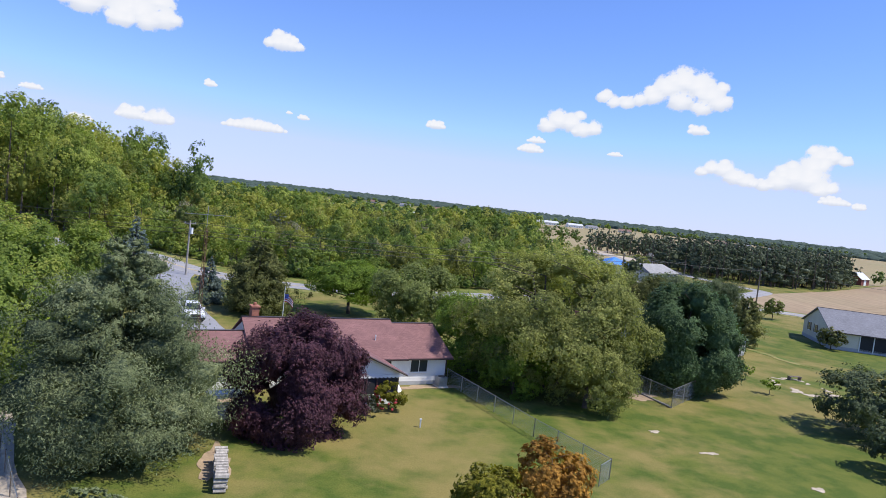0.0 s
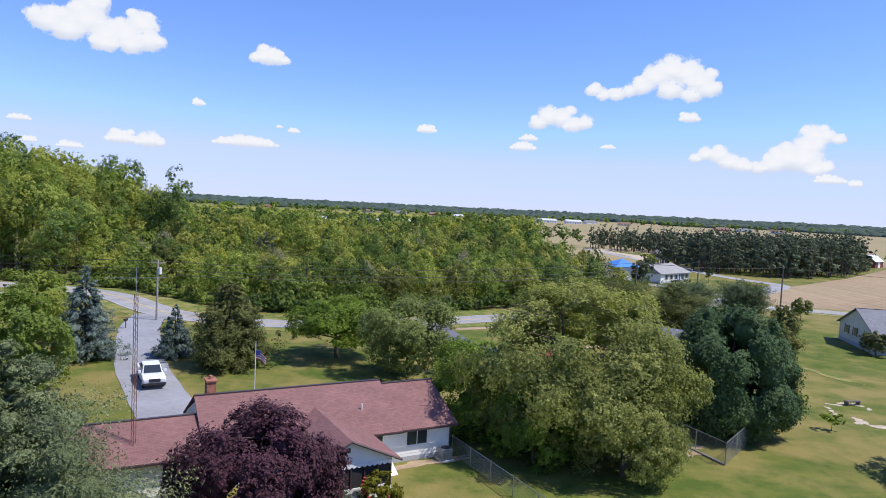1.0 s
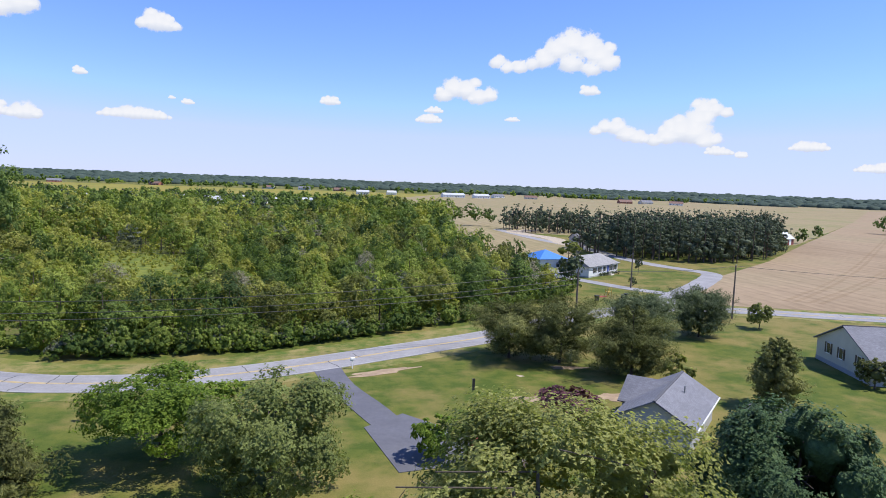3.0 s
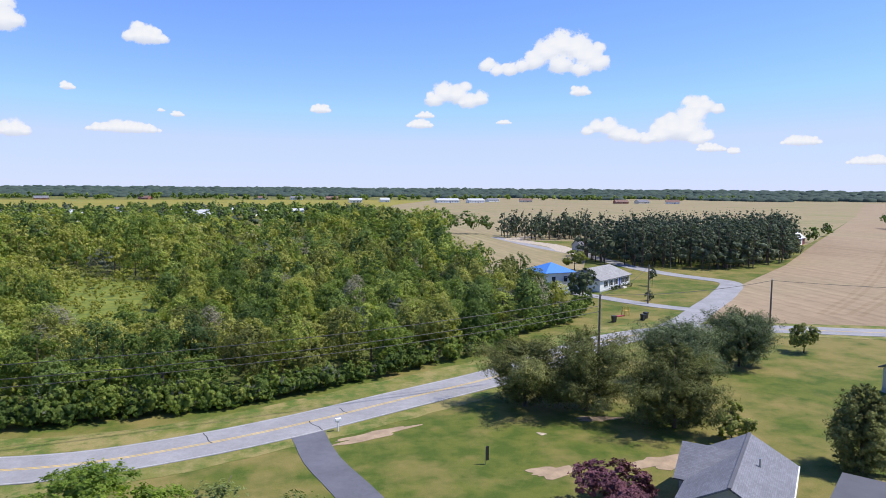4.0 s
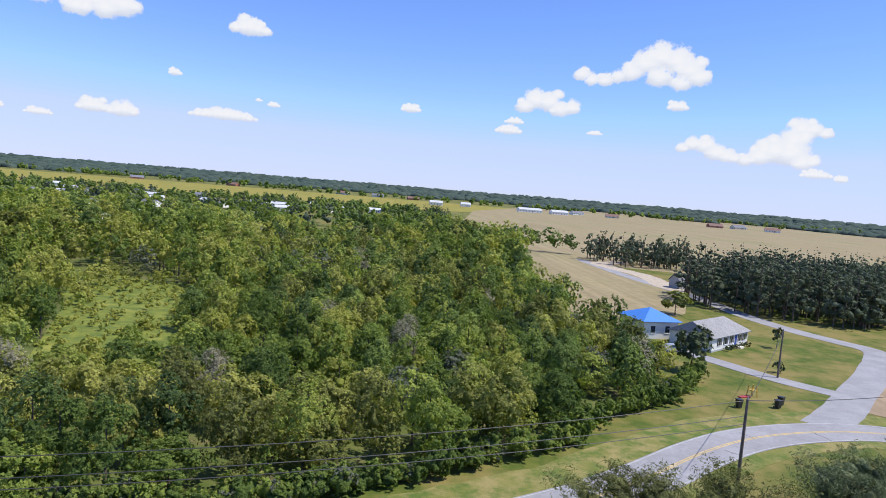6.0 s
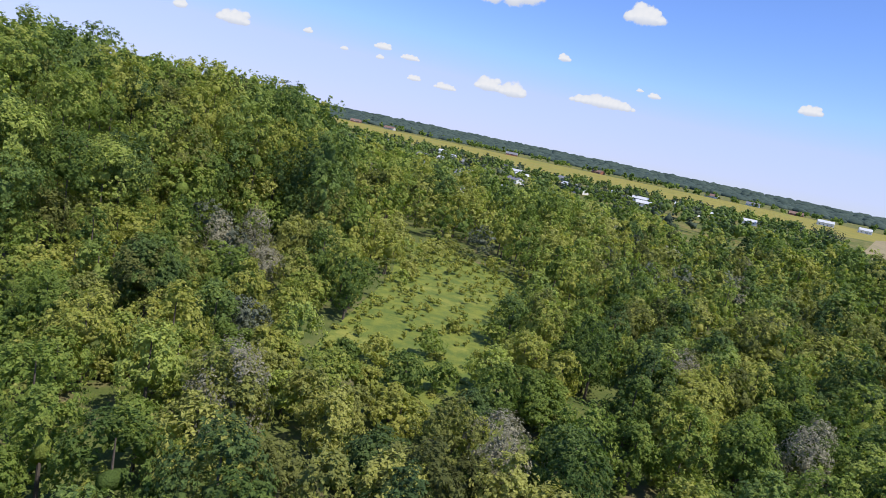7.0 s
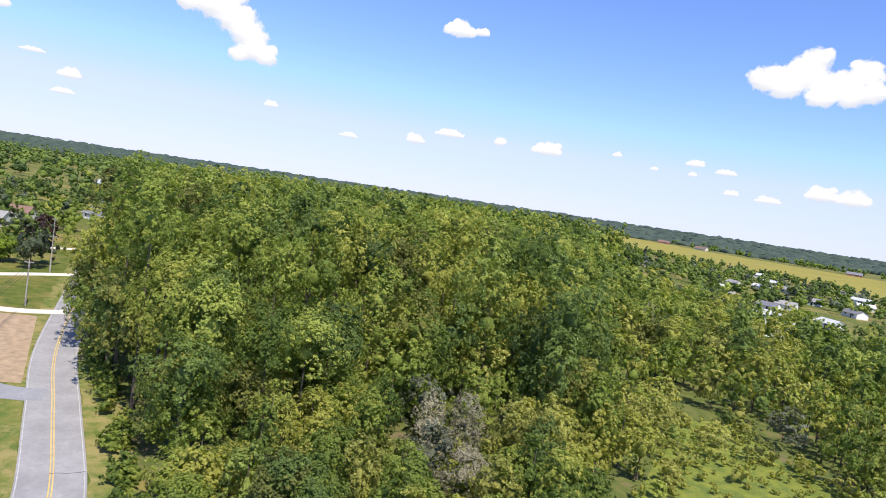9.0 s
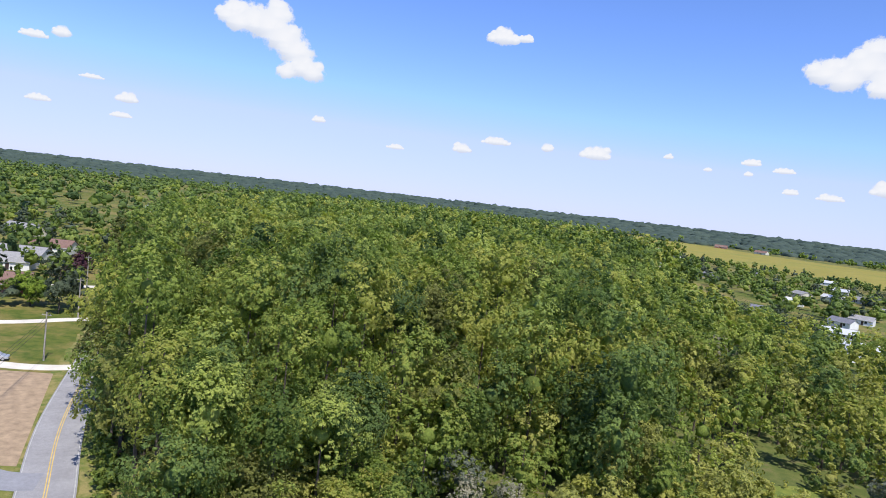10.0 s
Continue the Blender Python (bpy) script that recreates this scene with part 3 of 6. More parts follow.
ROAD = smoothed([(-420, 222), (-260, 184), (-190, 164.5), (-150, 154), (-110, 143.8), (-85, 139.6), (-64, 136.2), (-54, 133.2), (-46, 127.6), (-39, 119.5), (-32, 113), (-23, 109.4), (-13, 108.8), (-4, 111), (5, 114.7), (16.5, 120.8), (28, 126.9), (36.5, 132.6), (46, 140), (54, 144.8), (63, 147.8), (72, 148.6), (84, 145.6), (96, 141), (130, 130), (200, 109), (420, 42), (900, -100)])
road = tagged(ribbon("road", ROAD, 2.95, -2.95, 0.06, M_ROAD, thick=0.2), "worn pale grey two lane asphalt road", "road", "", "structure")
for off in (0.07, -0.19):
    ribbon("centre_line", ROAD, off + 0.12, off, 0.066, M_LINE_Y, road, "faded yellow double line", thick=0.004)
for off in (2.68, -2.8):
    ribbon("edge_line", ROAD, off + 0.1, off, 0.066, M_LINE_W, road, "faded white edge line", thick=0.004)
for side, name in ((1, "verge"), (-1, "verge")):
    a, b = (7.2, 2.9) if side > 0 else (-2.9, -5.2)
    tagged(ribbon(name, ROAD, a, b, 0.02, M_VERGE, jitter=0.35, thick=0.1), "mown yellowish grass strip beside the road", "grass verge", "", "structure")
r2 = random.Random(4)
for i in range(20, len(ROAD) - 2):
    if not (-70 < ROAD[i].x < 110) or r2.random() > 0.2:
        continue
    d = (ROAD[i + 1] - ROAD[i - 1]).normalized()
    nr = Vector((-d.y, d.x))
    w0 = r2.choice((-2.8, -0.2))
    seam = [ROAD[i] + nr * (w0 + k * 0.5) + d * r2.uniform(-0.15, 0.15) for k in range(r2.choice((5, 7)))]
    ribbon("tar_seam", seam, 0.045, -0.045, 0.068, M_CRACK, road, "black tar crack seam", thick=0.004)

drive_a = smoothed([(-35.5, 113), (-33.5, 103), (-29.5, 92), (-25.5, 82), (-22, 75), (-18.6, 68.5), (-15.5, 62.5)])
tagged(ribbon("driveway", drive_a, 2.5, -2.5, 0.045, M_DRIVE, thick=0.1, jitter=0.05), "long pale grey asphalt driveway", "driveway", "", "structure")
drive_b = smoothed([(6.2, 114), (7.6, 106), (9.6, 100), (11.5, 94), (14, 88)])
tagged(ribbon("driveway", drive_b, 1.7, -1.4, 0.045, M_DRIVE_DARK, thick=0.1, jitter=0.05), "narrow dark asphalt driveway", "driveway", "", "structure")
tagged(part("parking_pad", poly_prism(bmesh.new(), [(9.2, 94), (13, 97.2), (17.8, 91.4), (19.4, 86), (11, 84.6)], -0.05, 0.05), M_DRIVE_DARK), "dark asphalt parking area beside the house", "parking pad", "", "structure")
drive_c = smoothed([(66, 150), (74, 157.5), (81, 165), (89, 173), (99, 184), (106.5, 193), (109, 199), (106, 206), (102.5, 216), (100.5, 232), (101, 262), (96, 300), (94, 350)])
tagged(ribbon("lane", drive_c, 2.6, -2.6, 0.05, M_ROAD, thick=0.1, jitter=0.1), "pale grey side lane curving past houses", "lane", "", "structure")
drive_d = smoothed([(80, 163), (73.5, 170.5), (70, 177), (66, 185), (62, 190)])
tagged(ribbon("lane", drive_d, 1.9, -1.9, 0.055, M_ROAD, thick=0.1, jitter=0.1), "grey loop driveway to the white house", "lane", "", "structure")
drive_e = smoothed([(104, 268), (101, 280), (104, 305), (98, 335), (112, 352)])
tagged(ribbon("lane", drive_e, 4.0, -4.0, 0.06, M_SAND, thick=0.1, jitter=0.5), "pale gravel yard beside the pine grove", "lane", "", "structure")
for line in ([(-134.5, 149), (-135.5, 143), (-138.5, 137), (-148, 124)], [(-173, 159.5), (-172.5, 150), (-171, 140), (-172, 124)], [(-214, 171), (-215, 156), (-216, 145), (-216, 122)]):
    tagged(ribbon("driveway", smoothed(line), 1.6, -1.6, 0.07, M_WHITE_DRIVE, thick=0.1), "white concrete driveway across a green lawn", "driveway", "white driveways", "structure")
for line in ([(-90, 139.5), (-92, 135.5), (-101, 128)], [(-62, 131), (-64, 127), (-70, 118)]):
    tagged(ribbon("driveway", smoothed(line), 2.2, -2.2, 0.07, M_DRIVE, thick=0.1), "pale grey driveway leaving the road", "driveway", "", "structure")
field("field", [(-131.5, 144.2), (-95, 137.6), (-97, 133.5), (-104, 126), (-138, 131)], M_DIRT, "dry brown lawn beside the road", 0.045)

for x, y, rx, ry, rz, mat, lab in [(12.5, 111, 4.2, 0.8, 20, M_DIRT, "bare tan dirt strip in the lawn"), (26, 100.2, 2.4, 0.9, 10, M_DIRT, "bare tan dirt patch in the lawn"), 
                                   (43.4, 69.8, 0.9, 0.45, 20, M_SAND, "pale sandy bare patch in the lawn"), (52, 89, 4.5, 1.0, -70, M_VERGE, "worn tan track across the lawn"), (20.8, 51.2, 0.5, 0.25, 20, M_SAND, "small pale stone in the lawn"),
                                   (23.4, 47.3, 0.6, 0.25, 10, M_SAND, "small pale stone in the lawn"), (28.4, 42.2, 0.5, 0.3, 0, M_SAND, "small pale stone in the lawn"), (34.8, 111.3, 1.8, 0.8, 0, M_DIRT, "bare reddish dirt under pines"),
                                   (35.5, 100.2, 2.2, 1.4, 20, M_DIRT, "bare tan dirt beside the grey roof"), (27.9, 108.4, 0.4, 0.3, 0, M_SAND, "small pale stone in the lawn"), (-11.6, 46.8, 2.6, 2.2, 25, M_DIRT, "reddish bare ground behind the house"),
                                   (-9.2, 37.8, 0.8, 2.6, 10, M_DIRT, "reddish bare ground beside the wood stack"), (2.8, 57.4, 3.2, 0.55, 25, M_DIRT, "mulched flower bed along the wall"), (22.6, 62.2, 2.2, 2.0, 10, M_DIRT, "worn dirt beside the dog run")]:
    patch("bare_patch", x, y, rx, ry, rz, mat, lab)
r5 = random.Random(9)
for i in range(16):
    a = i / 16 * 6.283 + r5.uniform(-0.2, 0.2)
    patch("bare_patch", 45.6 + 2.5 * math.cos(a) + r5.uniform(-0.5, 0.5), 72.2 + 3.6 * math.sin(a) + r5.uniform(-0.5, 0.5), r5.uniform(0.2, 0.75), r5.uniform(0.2, 0.6), r5.uniform(0, 180), M_SAND, "pale sandy bare patch in the lawn", 0.026 + i * 0.0006, seed=i)
tagged(ribbon("footpath", smoothed([(-27, 52), (-20.6, 37.8), (-16.2, 31), (-12, 22)]), 0.55, -0.55, 0.03, M_SAND, thick=0.08, jitter=0.12), "pale worn path along a fence", "path", "", "structure")


# ---- the wood north of the road ----
WOOD = [(-25, 121), (-13, 120), (-4, 123), (6, 129), (14, 131.5), (24, 137), (32, 143), (38, 151), (49, 158), (54, 172), (53, 190), (50, 205), (50, 235), (54, 262), (57, 300), (50, 335), (0, 337), (-60, 338), (-110, 340), (-150, 362), (-215, 430), (-300, 500), (-430, 440), (-380, 300), (-268, 190), (-190, 168.5), (-150, 158.5), (-110, 147.5), (-97, 147), (-62, 144), (-50, 141), (-38, 132)]
GLADE = [(-13, 156), (-31, 158), (-38, 180), (-43, 196), (-58, 226), (-53, 237), (-40, 226), (-27, 223), (-19, 201), (-19, 184), (-15, 170)]
OPEN = [(-21, 168), (-32, 169), (-35, 182), (-38, 196), (-44, 214), (-38, 222), (-28, 220), (-22, 201), (-21, 184)]


def step(a, b, x):
    t = min(1.0, max(0.0, (x - a) / (b - a)))
    return t * t * (3 - 2 * t)


def wood_height(x, y):
    edge = np.interp(y, [130, 140, 155, 170, 185, 200, 210, 225, 250, 300, 400], [-60, -61, -59, -65, -65, -55, -58, -71, -92, -128, -200])
    low = 7.2 + 1.3 * step(-8, -20, x) + step(165, 300, y) * (2.5 + 6.0 * step(-25, 45, x)) - 1.0 * step(-30, -50, x)
    low += 4.0 * step(225, 265, y) * step(-15, -55, x)
    low *= 1 - 0.5 * math.exp(-((x + 21) / 15) ** 2 - ((y - 153) / 14) ** 2)
    return low + (27.5 - low) * step(-6, 24, edge - x) * (1 + 0.12 * noise.noise(Vector((x * 0.045, y * 0.045, 1.7))))


def plant_wood():
    near, far, grey, dark, olive, silver = [], [], [], [], [], []
    r = random.Random(11)
    y = 116.0
    while y < 505:
        gap = 5.0 if y < 215 else (5.8 if y < 300 else 7.5)
        x = -430.0
        while x < 92:
            g = gap if x > -60 else (7.8 if x > -170 else 9.0)
            g = max(g, gap)
            px, py = x + r.uniform(-0.5, 0.5) * g, y + r.uniform(-0.5, 0.5) * gap
            x += g
            if not inside(px, py, WOOD):
                continue
            dist = math.hypot(px - 0, py - 112)
            tall = wood_height(px, py)
            h = tall * (r.uniform(0.6, 1.25) if tall < 9.5 else r.uniform(0.74, 1.1))
            if inside(px, py, GLADE):
                bare = inside(px, py, OPEN)
                if r.random() < (0.9 if bare else 0.35):
                    continue
                h = r.uniform(0.9, 2.2) if bare else r.uniform(1.8, 4.6)
            w = g * (r.uniform(1.05, 1.4) if h > 14 else r.uniform(0.92, 1.4)) if h > 3.5 else h * r.uniform(0.9, 1.5)
            big = noise.noise(Vector((px * 0.03, py * 0.03, 3.1)))
            tone = 0.47 + 0.18 * big + r.gauss(0, 0.3)
            tone = min(0.92, max(0.08, tone))
            if h > 15:
                tone = 0.85 * tone + 0.08
            lo = h * 0.06 if h < 13 else max(h * 0.4, h - 1.15 * w)
            if -60 < px < -12 and py < 260:
                tone = min(0.9, tone + 0.1)
            if -62 < px < -14 and 140 < py < 200:
                tone = min(0.95, tone + 0.05)
            if h < 15 and px < -18 and py > 185:
                tone = min(0.95, tone + 0.12)
            if h > 15 and r.random() < 0.14:
                tone = 0.8
            tall_n = 1.0 if h < 11 else 1.9
            if dist < 62:
                n, s = 3000 * tall_n, 0.135
            elif dist < 90:
                n, s = 1900 * tall_n, 0.16
            elif dist < 125:
                n, s = 950 * tall_n, 0.21
            elif dist < 190:
                n, s = 430 * tall_n, 0.3
            elif dist < 270:
                n, s = 240 * tall_n, 0.4
            else:
                n, s = 90, 0.75
            if h < 4.7 and inside(px, py, GLADE):
                n = int(n * 0.45)
            if h > 13 and dist < 200:
                for _ in range(2 if wood_height(px + 16, py - 4) < 20 else 1):
                    qx, qy = px + r.uniform(-3, 4.5), py + r.uniform(-4, 2)
                    qh = h * r.uniform(0.4, 0.72)
                    if inside(qx, qy, WOOD):
                        (olive if r.random() < 0.14 else (dark if r.random() < 0.3 else near)).append((qx, qy, qh * 0.05, qh, g * r.uniform(0.9, 1.3), min(0.85, tone + 0.15), int(n * 0.6), s))
            if h < 13 and dist < 125 and not inside(px, py, GLADE) and not (-36 < px < -8 and 143 < py < 166):
                # undergrowth fills the space between the trees
                for _ in range(2):
                    qx, qy, qh = px + r.uniform(-0.6, 0.6) * g, py + r.uniform(-0.6, 0.6) * gap, r.uniform(0.3, 0.5) * h
                    if inside(qx, qy, WOOD) and not inside(qx, qy, GLADE):
                        (olive if r.random() < 0.35 else near).append((qx, qy, 0.0, qh, r.uniform(2.6, 4.2), min(0.8, tone + 0.12), int(n * 0.22), s))
            row = (px, py, lo, h, w, tone, n, s)
            if math.hypot((px + 56) / 12, (py - 176) / 7) < 1 and r.random() < 0.75 or (h < 13 and r.random() < 0.008):
                grey.append((px, py, lo, h, w, 0.55 + r.uniform(-0.2, 0.2), int(n * 1.5), s * 0.62))
            elif dist < 190 and h < 11 and r.random() < 0.035:
                silver.append((px, py, lo, h * 0.8, w, 0.55, n, s))
            elif dist < 190 and r.random() < (0.4 if h > 13 else (0.15 if px < -8 else 0.36)):
                dark.append(row)
            elif dist < 190 and noise.noise(Vector((px * 0.05, py * 0.05, 8.4))) + r.gauss(0, 0.25) > (0.2 if h < 13 else 0.34):
                olive.append(row)
            elif dist < 190:
                near.append(row)
            else:
                far.append(row)
        y += gap * 0.9
    # trees that hang over the road
    for q in ROAD:
        if -178 < q.x < -84 and r.random() < (0.5 if q.x > -108 else 0.9):
            h, off = r.uniform(12, 19), r.uniform(5.5, 7.5) if q.x > -108 else r.uniform(2.9, 4.6)
            row = (q.x + r.uniform(-1, 1) + off * 0.2, q.y + off, h * 0.14, h, r.uniform(7.0, 9.5), 0.4 + r.gauss(0, 0.15), 900, 0.2)
            (dark if r.random() < 0.4 else (olive if r.random() < 0.5 else near)).append(row)
    # one tall tree stands alone above the slope
    dark += [(-60, 198, 9, 27, 8.5, 0.4, 1500, 0.24), (-63, 206, 8, 22, 8, 0.45, 1200, 0.24), (-57, 194, 5, 17, 7, 0.5, 1200, 0.24)]
    deep_dark = [q for i, q in enumerate(far) if (i * 7) % 5 < 2]
    far = [q for i, q in enumerate(far) if (i * 7) % 5 >= 2]
    wood = thing("woodland", -60, 200, 0, 0, "dense mixed green deciduous wood beside the road", "woodland", "", "stuff")
    for name, rows, mat, lab in (("near_trees", near, L_WOODS, ""), ("dark_trees", dark, L_WOODS_DARK, "darker green trees"), ("olive_trees", olive, L_WOODS_OLIVE, "yellowish olive trees"), ("deep_trees", far, L_WOODS, ""), ("deep_dark_trees", deep_dark, L_WOODS_DARK, "darker green trees"), ("silvery_trees", silver, L_GREY, "silvery grey green trees"), ("bare_grey_trees", grey, L_TWIG, "grey half bare trees")):
        ob = woods_part(name, rows, mat, None, lab, 0.2 if mat is L_TWIG else 0.3)
        ob.parent = wood
        ob.matrix_parent_inverse = Matrix.Translation((60, -200, 0))
        ob["kind"] = "stuff"
    bm = bmesh.new()
    for x, y, lo, h, *_ in near + dark + olive:
        if inside(x, y, GLADE):
            continue
        c = bmesh.ops.create_cone(bm, cap_ends=False, segments=5, radius1=0.1 + h * 0.008, radius2=0.04, depth=h * 0.8)
        bmesh.ops.translate(bm, verts=c["verts"], vec=(x, y, h * 0.4 - 0.1))
        if len(bm.verts) > 14000:
            break
    ob = part("tree_trunks", bm, M_BARK, wood)
    ob.matrix_parent_inverse = Matrix.Translation((60, -200, 0))
    ob["kind"] = "stuff"
    # brown leaf litter under the trees
    tagged(part("wood_floor", poly_prism(bmesh.new(), WOOD, -0.1, 0.015), M_LITTER), "shaded brown and green wood floor", "ground", "", "structure")


M_LITTER = grass_mat("wood_floor_litter", (0.09, 0.115, 0.03), (0.13, 0.145, 0.04), (0.17, 0.135, 0.07), 0.52, 0.1)
plant_wood()


def belt(name, rows, mat, label, fill=0.45):
    ob = woods_part(name, rows, mat, fill=fill)
    return tagged(ob, label, "woodland", "", "stuff")


def far_belts():
    r = random.Random(5)
    # the pine grove beyond the lane
    fol = Foliage()
    bm = bmesh.new()
    grove = [(91, 243), (104, 229), (128, 219), (150, 232), (170, 250), (192, 278), (184, 296), (150, 300), (120, 286), (98, 262)]
    for _ in range(760):
        x, y = r.uniform(88, 200), r.uniform(215, 305)
        if inside(x, y, grove):
            h = r.uniform(11.5, 16.5)
            edge = min(abs(y - 226 - max(0, x - 124) * 0.75), 40)
            boughs_crown(fol, x, y, h, r.uniform(6.5, 9.0), PLUME, 13, 300 if edge < 16 else 70, 0.32, 0.42 + r.gauss(0, 0.18), 0.05, 0.3, 0.1 + r.uniform(-0.04, 0.12), 1.5, 0.25)
            tube(bm, (x, y, -0.1), (x, y, h * 0.8), 0.2, 0.08, 5)
    grove_ob = thing("pine_grove", 0, 0, 0, 0, "dense dark pine grove beyond the lane", "woodland", "", "stuff")
    fol.mesh("crowns", L_DARKPINE, grove_ob)["kind"] = "stuff"
    part("trunks", bm, M_BARK, grove_ob)["kind"] = "stuff"
    fol = Foliage()
    bm = bmesh.new()
    for _ in range(60):
        x, y = r.uniform(98, 142), r.uniform(330, 360)
        h = r.uniform(10, 14.5)
        boughs_crown(fol, x, y, h, r.uniform(5, 7), PLUME, 9, 130, 0.45, 0.4 + r.gauss(0, 0.12), 0.05, 0.42, 0.14, 1.5, 0.25)
        tube(bm, (x, y, -0.1), (x, y, h * 0.8), 0.22, 0.08, 5)
    group_ob = thing("pine_group", 0, 0, 0, 0, "small group of dark pines by a white yard", "woodland", "", "stuff")
    fol.mesh("crowns", L_DARKPINE, group_ob)["kind"] = "stuff"
    part("trunks", bm, M_BARK, group_ob)["kind"] = "stuff"
    rows = []
    for x, y, h, w in ((190, 288, 10, 9), (198, 292, 9, 8), (87, 374, 12, 12), (95, 372, 10, 9), (80, 378, 10, 10), (260, 338, 6.5, 6), (222, 303, 7, 6), *[(348 + 6.5 * (i % 11) + r.uniform(-2, 2), 372 - 3.4 * (i % 11) + 9 * (i // 11), r.uniform(10, 14), r.uniform(9, 13)) for i in range(33)]):
        rows.append((x, y, h * 0.12, h, w, 0.35 + r.gauss(0, 0.05), 620, 0.42))
    belt("field_trees", rows, L_WOODS_DARK, "scattered rounded green trees between fields")
    # evergreen clumps by the far homes
    for cx, cy, wide, cnt in ((-157, 377, 15, 26), (-136, 378, 20, 36), (-205, 600, 30, 20), (60, 700, 24, 16)):
        fol = Foliage()
        for _ in range(cnt):
            x, y, h = cx + r.uniform(-0.5, 0.5) * wide, cy + r.uniform(-0.4, 0.4) * wide, r.uniform(8.5, 12.5)
            boughs_crown(fol, x, y, h, r.uniform(4, 5.5), CONE, 14, 110, 0.36, 0.3 + r.gauss(0, 0.1), -0.05, 0.4, 0.05)
        tagged(fol.mesh("evergreen_clump", L_DARKPINE), "clump of tall dark evergreens near far homes", "woodland", "evergreen clumps", "stuff")
    # woods on the horizon, their leaf colour tinted with distance haze
    rows = []
    for ring, (d0, depth, hgt, cnt) in enumerate(((1380, 60, 7, 620), (1520, 110, 8.5, 900), (1750, 150, 10, 800), (2100, 200, 12, 700), (2700, 250, 15, 600), (3500, 300, 20, 520))):
        for i in range(cnt):
            az = radians(-112 + 186 * (i + r.random()) / cnt)
            d = d0 + depth * r.random() + 90 * noise.noise(Vector((az * 6, ring, 0)))
            if ring == 0 and noise.noise(Vector((az * 9, 4.2, 0))) < 0.0:
                continue
            x, y = d * math.sin(az), d * math.cos(az) + 60
            h = hgt * r.uniform(0.8, 1.08)
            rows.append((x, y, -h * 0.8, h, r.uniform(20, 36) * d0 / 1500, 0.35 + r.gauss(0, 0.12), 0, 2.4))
    belt("horizon_woods", rows, L_FAR_HAZE, "long dark green tree line on the horizon", 1.6)
    # trees among the far houses, and the wooded suburb to the west
    rows, dark, deep = [], [], []
    for _ in range(1500):
        x, y = r.uniform(-620, 60), r.uniform(372, 735)
        if inside(x, y, WOOD) or y < 400 + 0.3 * abs(x + 60) * (x > -60):
            continue
        if noise.noise(Vector((x * 0.012, y * 0.012, 9))) < -0.2:
            continue
        h = r.uniform(5, 10)
        (dark if r.random() < 0.2 else (rows if r.random() < 0.5 else deep)).append((x, y, 0.2, h, r.uniform(6, 11), 0.36 + r.gauss(0, 0.14), 64, 0.7))
    for _ in range(1500):
        x, y = r.uniform(-1300, -430), r.uniform(120, 1150)
        if inside(x, y, WOOD) or (x > -900 and 740 < y):
            continue
        h = r.uniform(8, 14)
        (rows if r.random() < 0.35 else deep).append((x, y, 0, h, r.uniform(11, 17), 0.36 + r.gauss(0, 0.16), 20, 1.7))
    for _ in range(700):
        x, y = r.uniform(-1700, -600), r.uniform(60, 1330)
        if -1000 < x and 740 < y:
            continue
        deep.append((x, y, 0, r.uniform(9, 13), r.uniform(14, 22), 0.34 + r.gauss(0, 0.12), 16, 2.2))
    for _ in range(340):
        x, y = r.uniform(-430, -178), r.uniform(100, 240)
        if inside(x, y, WOOD) or abs(y - (164.5 - (x + 190) * 0.26)) < 9 or r.random() < 0.35:
            continue
        h = r.uniform(5, 11)
        (dark if r.random() < 0.22 else (rows if r.random() < 0.35 else deep)).append((x, y, 0.3, h, r.uniform(6, 10), 0.36 + r.gauss(0, 0.14), 150, 0.5))
    for i in range(230):
        x, y = r.uniform(-700, 900), r.uniform(1215, 1330)
        h = r.uniform(7, 12)
        rows.append((x, y, 0, h, r.uniform(8, 14), 0.3 + r.gauss(0, 0.1), 24, 2.6))
    belt("suburb_trees", rows, L_WOODS, "scattered garden trees among far houses", 0.6)
    belt("suburb_woods", deep, L_WOODS_DARK, "darker wooded gardens far off", 0.6)
    belt("suburb_evergreens", dark, L_DARKPINE, "dark evergreens among far houses")


far_belts()


